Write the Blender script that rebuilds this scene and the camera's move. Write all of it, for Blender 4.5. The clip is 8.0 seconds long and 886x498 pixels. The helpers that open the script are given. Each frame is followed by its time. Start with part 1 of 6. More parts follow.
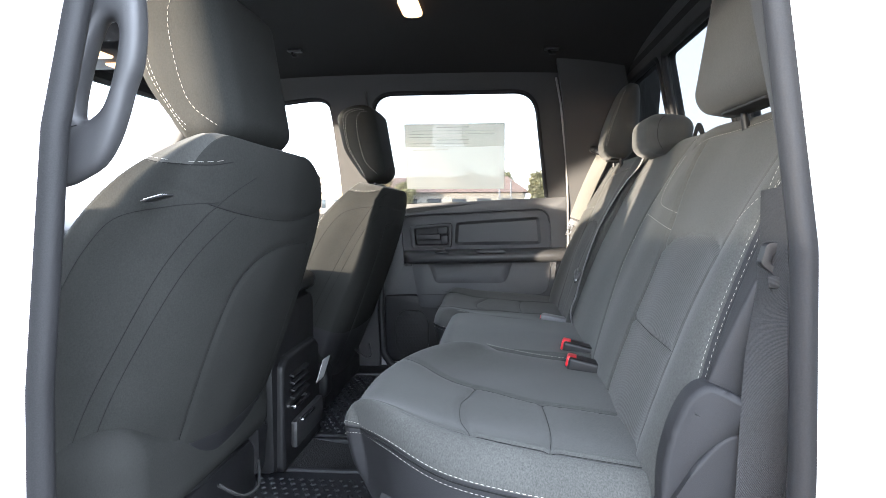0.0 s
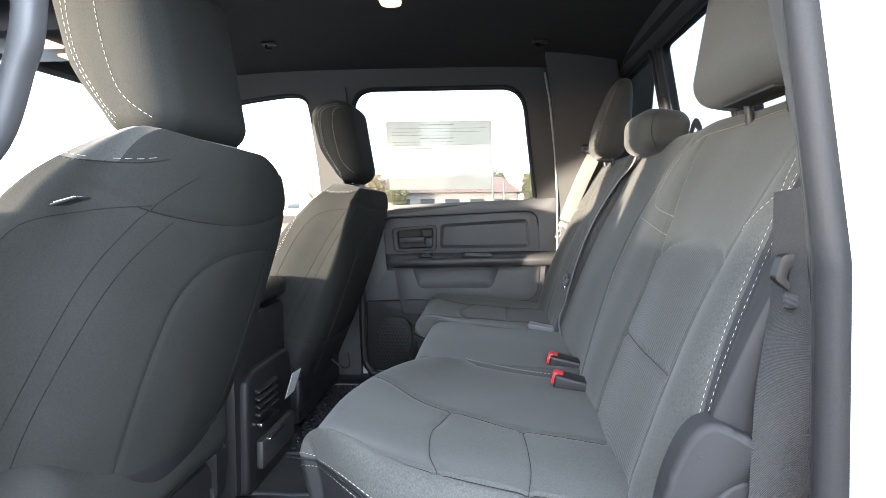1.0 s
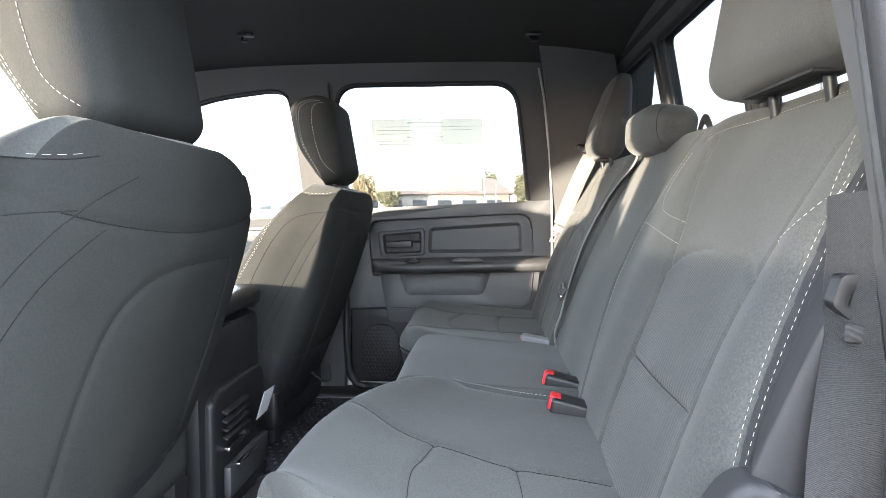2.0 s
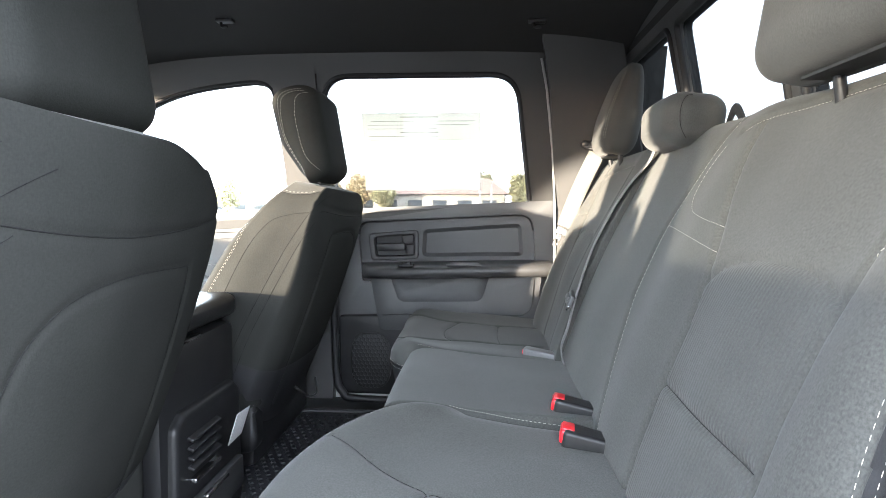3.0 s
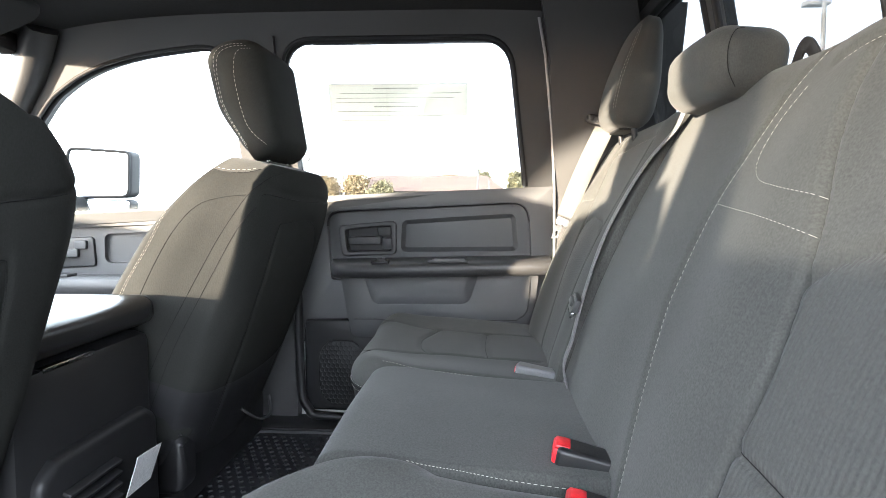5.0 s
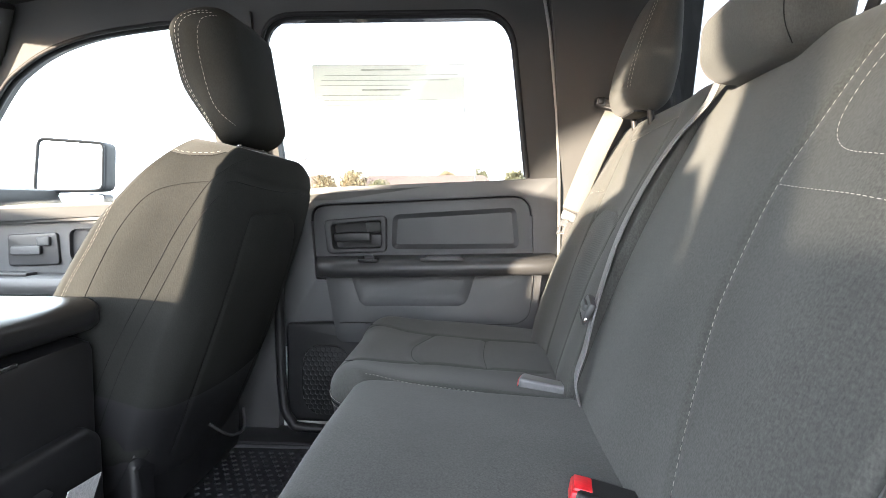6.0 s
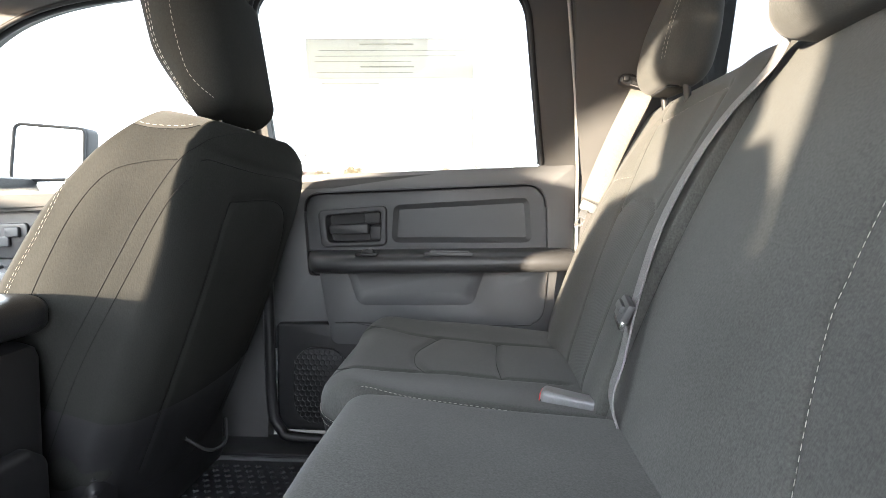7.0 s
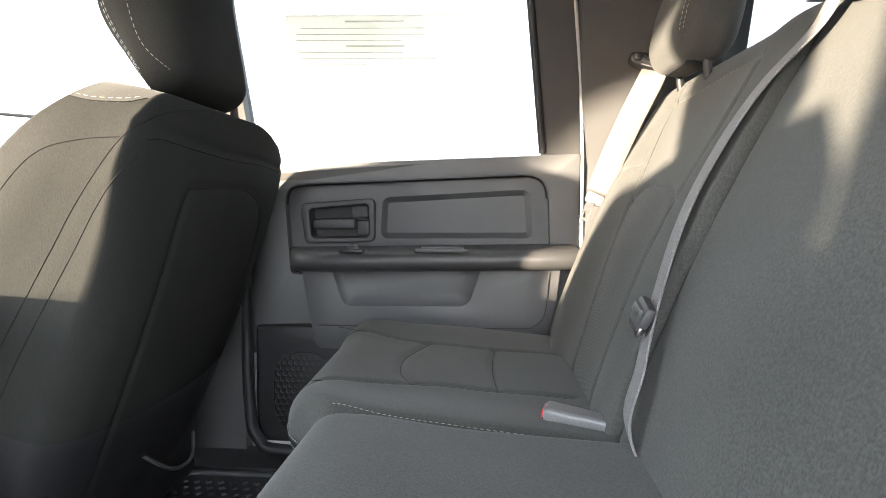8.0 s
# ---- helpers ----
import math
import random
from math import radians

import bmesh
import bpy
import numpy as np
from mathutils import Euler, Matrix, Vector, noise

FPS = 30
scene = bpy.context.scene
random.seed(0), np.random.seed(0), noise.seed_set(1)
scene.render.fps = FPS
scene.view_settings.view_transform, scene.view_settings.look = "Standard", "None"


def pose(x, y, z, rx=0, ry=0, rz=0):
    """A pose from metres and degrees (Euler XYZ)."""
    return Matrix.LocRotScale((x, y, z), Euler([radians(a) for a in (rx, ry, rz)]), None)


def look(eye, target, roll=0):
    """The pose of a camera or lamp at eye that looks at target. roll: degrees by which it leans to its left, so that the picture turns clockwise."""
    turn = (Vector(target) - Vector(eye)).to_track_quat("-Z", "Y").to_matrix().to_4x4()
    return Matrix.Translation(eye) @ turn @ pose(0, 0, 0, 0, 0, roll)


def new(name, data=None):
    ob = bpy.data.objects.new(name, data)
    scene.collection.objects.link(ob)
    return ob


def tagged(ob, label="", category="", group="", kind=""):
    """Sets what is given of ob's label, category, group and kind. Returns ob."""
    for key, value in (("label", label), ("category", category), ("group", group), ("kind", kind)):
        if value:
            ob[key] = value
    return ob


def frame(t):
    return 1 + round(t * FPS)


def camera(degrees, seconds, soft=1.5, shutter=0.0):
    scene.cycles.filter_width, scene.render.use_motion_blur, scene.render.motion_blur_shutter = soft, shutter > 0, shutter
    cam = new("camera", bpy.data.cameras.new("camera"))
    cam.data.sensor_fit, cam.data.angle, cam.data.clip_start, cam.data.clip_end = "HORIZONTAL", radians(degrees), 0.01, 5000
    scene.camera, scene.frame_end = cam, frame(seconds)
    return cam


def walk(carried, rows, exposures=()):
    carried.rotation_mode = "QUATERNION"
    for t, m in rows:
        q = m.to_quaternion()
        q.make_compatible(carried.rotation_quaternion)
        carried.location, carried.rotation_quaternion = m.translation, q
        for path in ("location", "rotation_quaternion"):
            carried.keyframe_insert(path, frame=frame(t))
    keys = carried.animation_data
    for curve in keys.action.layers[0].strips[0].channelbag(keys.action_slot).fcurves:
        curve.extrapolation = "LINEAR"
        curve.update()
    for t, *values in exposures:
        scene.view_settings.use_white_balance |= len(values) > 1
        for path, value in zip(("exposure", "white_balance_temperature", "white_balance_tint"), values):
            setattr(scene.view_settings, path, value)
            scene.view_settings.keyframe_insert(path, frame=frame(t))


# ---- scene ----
from mathutils.bvhtree import BVHTree

cam = camera(70.0, 8.0, 0.8)
PATH = [
    (0, (0.2137, -1.329, 0.6254), (0.0169, 0.7762, 0.4749), -0.2),
    (0.5, (0.2264, -1.2807, 0.6275), (0.0393, 0.8262, 0.4781), -0.2),
    (1, (0.2362, -1.226, 0.6286), (0.0608, 0.8814, 0.4791), -0.2),
    (1.5, (0.2426, -1.1753, 0.6307), (0.08, 0.9336, 0.4844), -0.2),
    (3, (0.2296, -0.987, 0.6328), (0.0968, 1.1238, 0.4876), 0.1),
    (3.5, (0.2354, -0.9268, 0.6318), (0.1037, 1.1841, 0.4844), 0.1),
    (4, (0.2434, -0.8666, 0.6222), (0.1116, 1.2431, 0.4717), 0.1),
    (4.5, (0.2549, -0.796, 0.6137), (0.1252, 1.3136, 0.4611), 0.1),
    (6, (0.2533, -0.5912, 0.5894), (0.1375, 1.5199, 0.4357), 0.2),
    (6.5, (0.2435, -0.5249, 0.583), (0.1287, 1.5862, 0.424), 0.4),
    (7, (0.2334, -0.4619, 0.5724), (0.1197, 1.648, 0.4092), 0.5),
    (7.5, (0.2337, -0.4078, 0.5565), (0.121, 1.7032, 0.3922), 0.5),
    (8, (0.2413, -0.3541, 0.5576), (0.1277, 1.757, 0.3933), 0.6),
]
walk(cam, [(t, look(eye, target, roll)) for t, eye, target, roll in PATH],
     [(0.0, 5.6, 5750, 13.0), (1.5, 6.0, 5800, 12.0), (3.5, 6.25, 5900, 12.0), (6.5, 6.15, 6100, 13.0), (8.0, 6.3, 6250, 13.0)])

# ---- light ----
world = bpy.data.worlds.new("world")
scene.world = world
world.use_nodes = True
wn = world.node_tree.nodes
sky = wn.new("ShaderNodeTexSky")
sky.sky_type = "NISHITA"
sky.sun_disc = False
SUN_WAY = Vector((1.0, 1.05, -0.127)).normalized()
sky.sun_elevation = math.asin(-SUN_WAY.z)
sky.sun_rotation = math.atan2(-SUN_WAY.x, -SUN_WAY.y)
sky.dust_density = 0.9
world.node_tree.links.new(sky.outputs[0], wn["Background"].inputs[0])
wn["Background"].inputs[1].default_value = 0.02
haze = wn.new("ShaderNodeBackground")                    # even white haze over the whole sky
haze.inputs[0].default_value = (0.93, 0.97, 1.0, 1.0)
haze.inputs[1].default_value = 0.325
both = wn.new("ShaderNodeAddShader")
world.node_tree.links.new(wn["Background"].outputs[0], both.inputs[0])
world.node_tree.links.new(haze.outputs[0], both.inputs[1])
world.node_tree.links.new(both.outputs[0], wn["World Output"].inputs[0])
sun = new("sun", bpy.data.lights.new("sun", "SUN"))
sun.data.energy, sun.data.angle, sun.data.color = 0.72, radians(1.4), (1.0, 0.82, 0.58)
sun.matrix_world = look((0, 0, 0), SUN_WAY)

# ---- materials ----
CY = 0.08  # the cab's middle plane


def nodes_of(name):
    m = bpy.data.materials.new(name)
    m.use_nodes = True
    t = m.node_tree
    return m, t, t.nodes["Principled BSDF"], t.nodes.new("ShaderNodeTexCoord")


def noise_node(t, tc, scale, detail=3.0, stretch=None):
    n = t.nodes.new("ShaderNodeTexNoise")
    n.inputs["Scale"].default_value, n.inputs["Detail"].default_value = scale, detail
    src = tc.outputs["Object"]
    if stretch:
        mp = t.nodes.new("ShaderNodeMapping")
        mp.inputs["Scale"].default_value = stretch
        t.links.new(src, mp.inputs[0])
        src = mp.outputs[0]
    t.links.new(src, n.inputs["Vector"])
    return n


def ramp(t, src, stops):
    r = t.nodes.new("ShaderNodeValToRGB")
    while len(r.color_ramp.elements) < len(stops):
        r.color_ramp.elements.new(0.5)
    for e, (p, c) in zip(r.color_ramp.elements, stops):
        e.position, e.color = p, (*c, 1)
    t.links.new(src, r.inputs[0])
    return r.outputs[0]


def mixed(t, a, b, f, how="MULTIPLY"):
    m = t.nodes.new("ShaderNodeMix")
    m.data_type, m.blend_type = "RGBA", how
    if isinstance(f, float):
        m.inputs[0].default_value = f
    else:
        t.links.new(f, m.inputs[0])
    t.links.new(a, m.inputs[6])
    t.links.new(b, m.inputs[7])
    return m.outputs[2]


def bump(t, b, sources):
    """Fine relief: a list of (height, strength, distance)."""
    prev = None
    for src, strength, dist in sources:
        n = t.nodes.new("ShaderNodeBump")
        n.inputs["Strength"].default_value, n.inputs["Distance"].default_value = strength, dist
        t.links.new(src, n.inputs["Height"])
        if prev:
            t.links.new(prev, n.inputs["Normal"])
        prev = n.outputs[0]
    t.links.new(prev, b.inputs["Normal"])


def grey(v, tint=(1, 1, 1)):
    return tuple(v * c for c in tint)


def surface(name, base, rough, fine=400.0, contrast=0.25, blotch=6.0, relief=0.3, depth=0.0006, metallic=0.0, spec=0.5, sheen=0.0):
    """A plain surface with grain and large faint unevenness."""
    m, t, b, tc = nodes_of(name)
    n1, n2 = noise_node(t, tc, fine, 4.0), noise_node(t, tc, blotch, 4.0)
    lo, hi = tuple(c * (1 - contrast) for c in base), tuple(c * (1 + contrast) for c in base)
    c1 = ramp(t, n1.outputs[0], [(0.3, lo), (0.7, hi)])
    c2 = ramp(t, n2.outputs[0], [(0.3, (0.86,) * 3), (0.7, (1.0,) * 3)])
    t.links.new(mixed(t, c1, c2, 1.0), b.inputs["Base Color"])
    r2 = ramp(t, n2.outputs[0], [(0.3, (max(0.02, rough - 0.06),) * 3), (0.7, (min(1, rough + 0.06),) * 3)])
    t.links.new(r2, b.inputs["Roughness"])
    b.inputs["Metallic"].default_value = metallic
    b.inputs["Specular IOR Level"].default_value = spec
    if sheen:
        b.inputs["Sheen Weight"].default_value = sheen
        b.inputs["Sheen Roughness"].default_value = 0.5
    bump(t, b, [(n1.outputs[0], relief, depth)])
    return m


def cloth(name, base, ribs=0.0, rib_strength=0.18, heather=0.36, gloss=0.25, fuzz=0.08):
    """Woven seat cloth: yarn grain in two directions, heathered; ribs: period of upright ribs, in metres."""
    m, t, b, tc = nodes_of(name)
    nv = noise_node(t, tc, 650, 2.0, (1, 1, 0.4))
    nh = noise_node(t, tc, 520, 2.0, (1, 0.6, 1))
    nb = noise_node(t, tc, 9, 5.0)
    lo, hi = tuple(c * (1 - heather) for c in base), tuple(c * (1 + heather) for c in base)
    c1 = mixed(t, ramp(t, nv.outputs[0], [(0.3, lo), (0.7, hi)]), ramp(t, nh.outputs[0], [(0.3, lo), (0.7, hi)]), 0.5, "MIX")
    c2 = mixed(t, c1, ramp(t, nb.outputs[0], [(0.3, (0.85,) * 3), (0.7, (1.05,) * 3)]), 1.0)
    reliefs = [(nv.outputs[0], 0.3, 0.0005), (nh.outputs[0], 0.25, 0.0004)]
    if ribs:
        w = t.nodes.new("ShaderNodeTexWave")
        w.bands_direction, w.wave_profile = "Y", "SIN"
        w.inputs["Scale"].default_value = 0.314 / ribs / 1.0
        w.inputs["Distortion"].default_value, w.inputs["Detail"].default_value = 0.2, 1.0
        w.inputs["Detail Scale"].default_value = 3.0
        t.links.new(tc.outputs["Object"], w.inputs["Vector"])
        c2 = mixed(t, c2, ramp(t, w.outputs[1], [(0.0, (0.92,) * 3), (1.0, (1.04,) * 3)]), 1.0)
        reliefs.append((w.outputs[1], rib_strength, 0.0025))
    t.links.new(c2, b.inputs["Base Color"])
    b.inputs["Roughness"].default_value = 0.9
    b.inputs["Specular IOR Level"].default_value = gloss
    b.inputs["Sheen Weight"].default_value = fuzz
    b.inputs["Sheen Roughness"].default_value = 0.45
    bump(t, b, reliefs)
    return m


def webbing_cloth(name, base, weave=150.0):
    m, t, b, tc = nodes_of(name)
    ck = t.nodes.new("ShaderNodeTexWave")
    ck.bands_direction = "DIAGONAL"
    ck.inputs["Scale"].default_value = weave
    ck.inputs["Distortion"].default_value = 1.5
    t.links.new(tc.outputs["Object"], ck.inputs["Vector"])
    n = noise_node(t, tc, 500, 3.0)
    c = mixed(t, ramp(t, ck.outputs[1], [(0.0, tuple(x * 0.7 for x in base)), (1.0, tuple(x * 1.2 for x in base))]),
              ramp(t, n.outputs[0], [(0.3, (0.75,) * 3), (0.7, (1.1,) * 3)]), 1.0)
    t.links.new(c, b.inputs["Base Color"])
    b.inputs["Roughness"].default_value = 0.7
    b.inputs["Specular IOR Level"].default_value = 0.25
    bump(t, b, [(ck.outputs[1], 0.5, 0.0006), (n.outputs[0], 0.3, 0.0004)])
    return m


def pane_glass(name, tint):
    m, t, b, tc = nodes_of(name)
    out = t.nodes["Material Output"]
    tr = t.nodes.new("ShaderNodeBsdfTransparent")
    tr.inputs[0].default_value = (*tint, 1)
    gl = t.nodes.new("ShaderNodeBsdfGlossy")
    gl.inputs["Roughness"].default_value = 0.01
    mx = t.nodes.new("ShaderNodeMixShader")
    mx.inputs[0].default_value = 0.06
    t.links.new(tr.outputs[0], mx.inputs[1])
    t.links.new(gl.outputs[0], mx.inputs[2])
    t.links.new(mx.outputs[0], out.inputs[0])
    t.nodes.remove(b)
    return m


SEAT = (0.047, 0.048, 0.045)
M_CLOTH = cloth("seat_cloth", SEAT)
# bench cloth darkened: the front seats' deeper shade is put into the colour
M_CLOTH_FRONT_SHADED = cloth("front_seat_cloth", tuple(c * 0.52 for c in SEAT), heather=0.16, gloss=0.06, fuzz=0.0)
M_YOKE = cloth("yoke_cloth", tuple(c * 0.95 for c in SEAT), heather=0.2)
M_RIB = cloth("seat_cloth_ribbed", SEAT, 0.0062)
M_THREAD = surface("stitch_thread", (0.30, 0.29, 0.26), 0.8, 900, 0.2)
M_SIDE = surface("seat_side_vinyl", (0.016, 0.016, 0.0175), 0.62, 1100, 0.15, 8, 0.3, 0.0005, spec=0.3)
M_SEAM = surface("dark_seam_thread", (0.009, 0.009, 0.009), 0.95, spec=0.2)
M_DOOR = surface("door_plastic", (0.050, 0.051, 0.053), 0.52, 1500, 0.12, 5, 0.35, 0.0005)
M_PANEL = surface("door_panel_plastic", (0.043, 0.044, 0.046), 0.5, 1500, 0.12, 5, 0.35, 0.0005)
M_DOOR_DARK = surface("door_plastic_dark", (0.024, 0.024, 0.025), 0.45, 1500, 0.15, 5, 0.35, 0.0005)
M_TRIM = surface("pillar_plastic", (0.031, 0.031, 0.031), 0.65, 1300, 0.12, 5, 0.3, 0.0005)
M_GRIP = surface("grip_plastic", (0.040, 0.040, 0.042), 0.5, 1300, 0.12, 5, 0.3, 0.0004)
M_BLACK = surface("black_plastic", (0.012, 0.012, 0.013), 0.45, 1200, 0.2, 8, 0.25, 0.0004, spec=0.35)
M_VINYL = surface("soft_vinyl", (0.036, 0.036, 0.037), 0.47, 900, 0.2, 7, 0.4, 0.0006)
M_RUBBER = surface("rubber_seal", (0.014, 0.014, 0.015), 0.6, 700, 0.2, 10, 0.3, 0.0005, spec=0.25)
M_HEADLINER = surface("headliner_felt", (0.026, 0.0257, 0.026), 0.95, 600, 0.25, 4, 0.3, 0.0006, spec=0.15)
M_CARPET = surface("carpet_pile", (0.022, 0.022, 0.023), 0.95, 350, 0.5, 5, 0.9, 0.003)
M_MAT = surface("rubber_mat", (0.02, 0.021, 0.024), 0.5, 500, 0.2, 6, 0.4, 0.0008)
M_PAINT = surface("white_paint", (0.8, 0.8, 0.79), 0.25, 300, 0.02, 3, 0.02, 0.0001, spec=0.6)
M_CHROME = surface("bright_steel", (0.62, 0.62, 0.63), 0.22, 200, 0.05, 20, 0.05, 0.0002, metallic=1.0)
M_STEEL_DARK = surface("dark_steel", (0.1, 0.1, 0.1), 0.35, 200, 0.1, 20, 0.1, 0.0002, metallic=0.8)
M_RED = surface("red_plastic", (0.62, 0.012, 0.02), 0.4, 300, 0.1)
M_GREYPL = surface("grey_plastic", (0.13, 0.13, 0.135), 0.42, 600, 0.1, 12, 0.25, 0.0004)
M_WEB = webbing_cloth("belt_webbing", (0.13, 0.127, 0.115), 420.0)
M_WEB_MID = webbing_cloth("belt_webbing_grey", (0.20, 0.196, 0.20), 420.0)
# fold of the near belt, darkened in colour like its webbing to imitate shade
M_WEB_DARK = webbing_cloth("belt_webbing_dark", (0.03, 0.03, 0.031))
M_SHUT = surface("pale_shut_seal", (0.30, 0.30, 0.29), 0.5, 600, 0.1)
M_LID = surface("lid_vinyl", (0.014, 0.014, 0.015), 0.34, 700, 0.15, 9, 0.4, 0.0005)
# near belt: the doorway's shade is put into the webbing colour
M_WEB_SHADED = webbing_cloth("belt_webbing_charcoal", (0.030, 0.030, 0.031), 420.0)
M_LABEL = surface("tag_white", (0.6, 0.6, 0.6), 0.6)
M_GLASS = pane_glass("window_glass", (0.93, 0.96, 0.95))
M_GLASS_TINT = pane_glass("privacy_glass", (0.42, 0.43, 0.43))
M_GLASS_BACK = pane_glass("back_window_glass", (0.26, 0.265, 0.265))
M_MIRROR = surface("mirror_silver", (0.9, 0.9, 0.9), 0.03, 50, 0.0, 3, 0.0, 0.0001, metallic=1.0)
M_MIRROR_SHELL = surface("mirror_housing", (0.006, 0.006, 0.0065), 0.6, 600, 0.1, spec=0.1)
M_ASPHALT = surface("asphalt", (0.075, 0.075, 0.074), 0.85, 40, 0.35, 0.15, 0.5, 0.004)


def glow(name, col, power):
    m, t, b, tc = nodes_of(name)
    b.inputs["Base Color"].default_value = (*col, 1)
    b.inputs["Emission Color"].default_value = (*col, 1)
    b.inputs["Emission Strength"].default_value = power
    return m


M_BULB = glow("warm_bulb", (1.0, 0.55, 0.25), 0.07)


def paper():
    m, t, b, tc = nodes_of("sticker_paper")
    out = t.nodes["Material Output"]
    b.inputs["Base Color"].default_value = (0.78, 0.78, 0.75, 1)
    b.inputs["Roughness"].default_value = 0.7
    tl = t.nodes.new("ShaderNodeBsdfTranslucent")
    tl.inputs[0].default_value = (0.62, 0.57, 0.48, 1)
    mx = t.nodes.new("ShaderNodeMixShader")
    mx.inputs[0].default_value = 0.99
    t.links.new(b.outputs[0], mx.inputs[1])
    t.links.new(tl.outputs[0], mx.inputs[2])
    tp = t.nodes.new("ShaderNodeBsdfTransparent")
    tp.inputs[0].default_value = (1.0, 0.98, 0.94, 1)
    my = t.nodes.new("ShaderNodeMixShader")
    my.inputs[0].default_value = 0.32
    t.links.new(mx.outputs[0], my.inputs[1])
    t.links.new(tp.outputs[0], my.inputs[2])
    t.links.new(my.outputs[0], out.inputs[0])
    return m


M_PAPER = paper()
M_PRINT = pane_glass("grey_print", (0.80, 0.79, 0.76))
M_TINT_PALE = pane_glass("pale_print", (0.93, 0.925, 0.91))

# ---- mesh helpers ----


def thing(name, label, category, at=(0, 0, 0), group="", kind=""):
    ob = new(name)
    ob.location = at
    ob.empty_display_size = 0.05
    return tagged(ob, label, category, group, kind)


def mesh_part(name, verts, faces, material, parent=None, label="", smooth=40.0):
    me = bpy.data.meshes.new(name)
    me.from_pydata([tuple(map(float, v)) for v in verts], [], [tuple(int(i) for i in f) for f in faces])
    me.materials.append(material)
    me.update()
    if smooth:
        me.polygons.foreach_set("use_smooth", [True] * len(me.polygons))
        me.set_sharp_from_angle(angle=radians(smooth))
    ob = new(name, me)
    if parent:
        hang(ob, parent)
    if label:
        tagged(ob, label)
    return ob


def hang(ob, parent):
    """Makes ob a part of parent; all meshes are drawn in the world's own place."""
    ob.parent = parent
    if parent.type == "EMPTY":
        ob.matrix_parent_inverse = Matrix.Translation(-Vector(parent.location))


def part(name, bm, material, parent=None, label="", smooth=40.0):
    """Links a bmesh, in the world's place, as one mesh object under a thing or a part."""
    bmesh.ops.recalc_face_normals(bm, faces=bm.faces)
    me = bpy.data.meshes.new(name)
    bm.to_mesh(me)
    bm.free()
    me.materials.append(material)
    if smooth:
        me.polygons.foreach_set("use_smooth", [True] * len(me.polygons))
        me.set_sharp_from_angle(angle=radians(smooth))
    ob = new(name, me)
    if parent:
        hang(ob, parent)
    if label:
        tagged(ob, label)
    return ob


def axis_cuts(h, r, step):
    inner = h - r
    k = max(5, int(math.ceil(1.2 * r / step)))
    n = max(1, int(round(2 * inner / step)))
    mid = np.linspace(-inner, inner, n + 1)
    edge = inner + r * np.tan(np.linspace(0, math.pi / 4, k + 1)[1:]) if r > 1e-6 else np.array([])
    return np.concatenate([-edge[::-1], mid, edge])


def rbox(half, rad, step):
    """A box with rounded edges as points and quads; half sizes, radii and mesh steps by axis."""
    cuts = [axis_cuts(h, r, s) for h, r, s in zip(half, rad, step)]
    n = [len(c) for c in cuts]
    index, pts, faces = {}, [], []

    def at(i):
        if i not in index:
            index[i] = len(pts)
            pts.append((cuts[0][i[0]], cuts[1][i[1]], cuts[2][i[2]]))
        return index[i]

    for ax in range(3):
        a, b = (ax + 1) % 3, (ax + 2) % 3
        for side in (0, n[ax] - 1):
            for i in range(n[a] - 1):
                for j in range(n[b] - 1):
                    quad = []
                    for di, dj in ((0, 0), (1, 0), (1, 1), (0, 1)):
                        k = [0, 0, 0]
                        k[ax], k[a], k[b] = side, i + di, j + dj
                        quad.append(at(tuple(k)))
                    faces.append(quad if side else quad[::-1])
    p = np.array(pts)
    h, r = np.array(half), np.maximum(np.array(rad, float), 1e-9)
    q = np.clip(p, -(h - r), h - r)
    d = (p - q) / r
    ln = np.linalg.norm(d, axis=1, keepdims=True)
    p = q + r * np.where(ln > 1e-9, d / np.maximum(ln, 1e-9), 0)
    return p, faces


def rounded(q, half, rad):
    """Draws points of a box's faces onto its rounded shape."""
    h, r = np.array(half), np.maximum(np.array(rad, float), 1e-9)
    c = np.clip(q, -(h - r), h - r)
    e = (q - c) / r
    ln = np.linalg.norm(e, axis=1, keepdims=True)
    return c + r * np.where(ln > 1e-9, e / np.maximum(ln, 1e-9), 0)


def line_gap(u, v, line):
    """Distance of points (u, v) to a line of points."""
    best = np.full(u.shape, 1e9)
    for (x0, y0), (x1, y1) in zip(line[:-1], line[1:]):
        dx, dy = x1 - x0, y1 - y0
        k = np.clip(((u - x0) * dx + (v - y0) * dy) / max(dx * dx + dy * dy, 1e-12), 0, 1)
        best = np.minimum(best, np.hypot(u - x0 - k * dx, v - y0 - k * dy))
    return best


def curve_through(pts, n=8, closed=False):
    """A smooth line through points (Catmull-Rom)."""
    p = [np.array(q, float) for q in pts]
    out = []
    m = len(p)
    for i in range(m if closed else m - 1):
        if closed:
            a, b, c, d = p[(i - 1) % m], p[i], p[(i + 1) % m], p[(i + 2) % m]
        else:
            a, b, c, d = p[max(i - 1, 0)], p[i], p[i + 1], p[min(i + 2, m - 1)]
        for k in range(n):
            t = k / n
            out.append(0.5 * ((2 * b) + (c - a) * t + (2 * a - 5 * b + 4 * c - d) * t * t + (3 * b - a - 3 * c + d) * t ** 3))
    if not closed:
        out.append(p[-1])
    return out


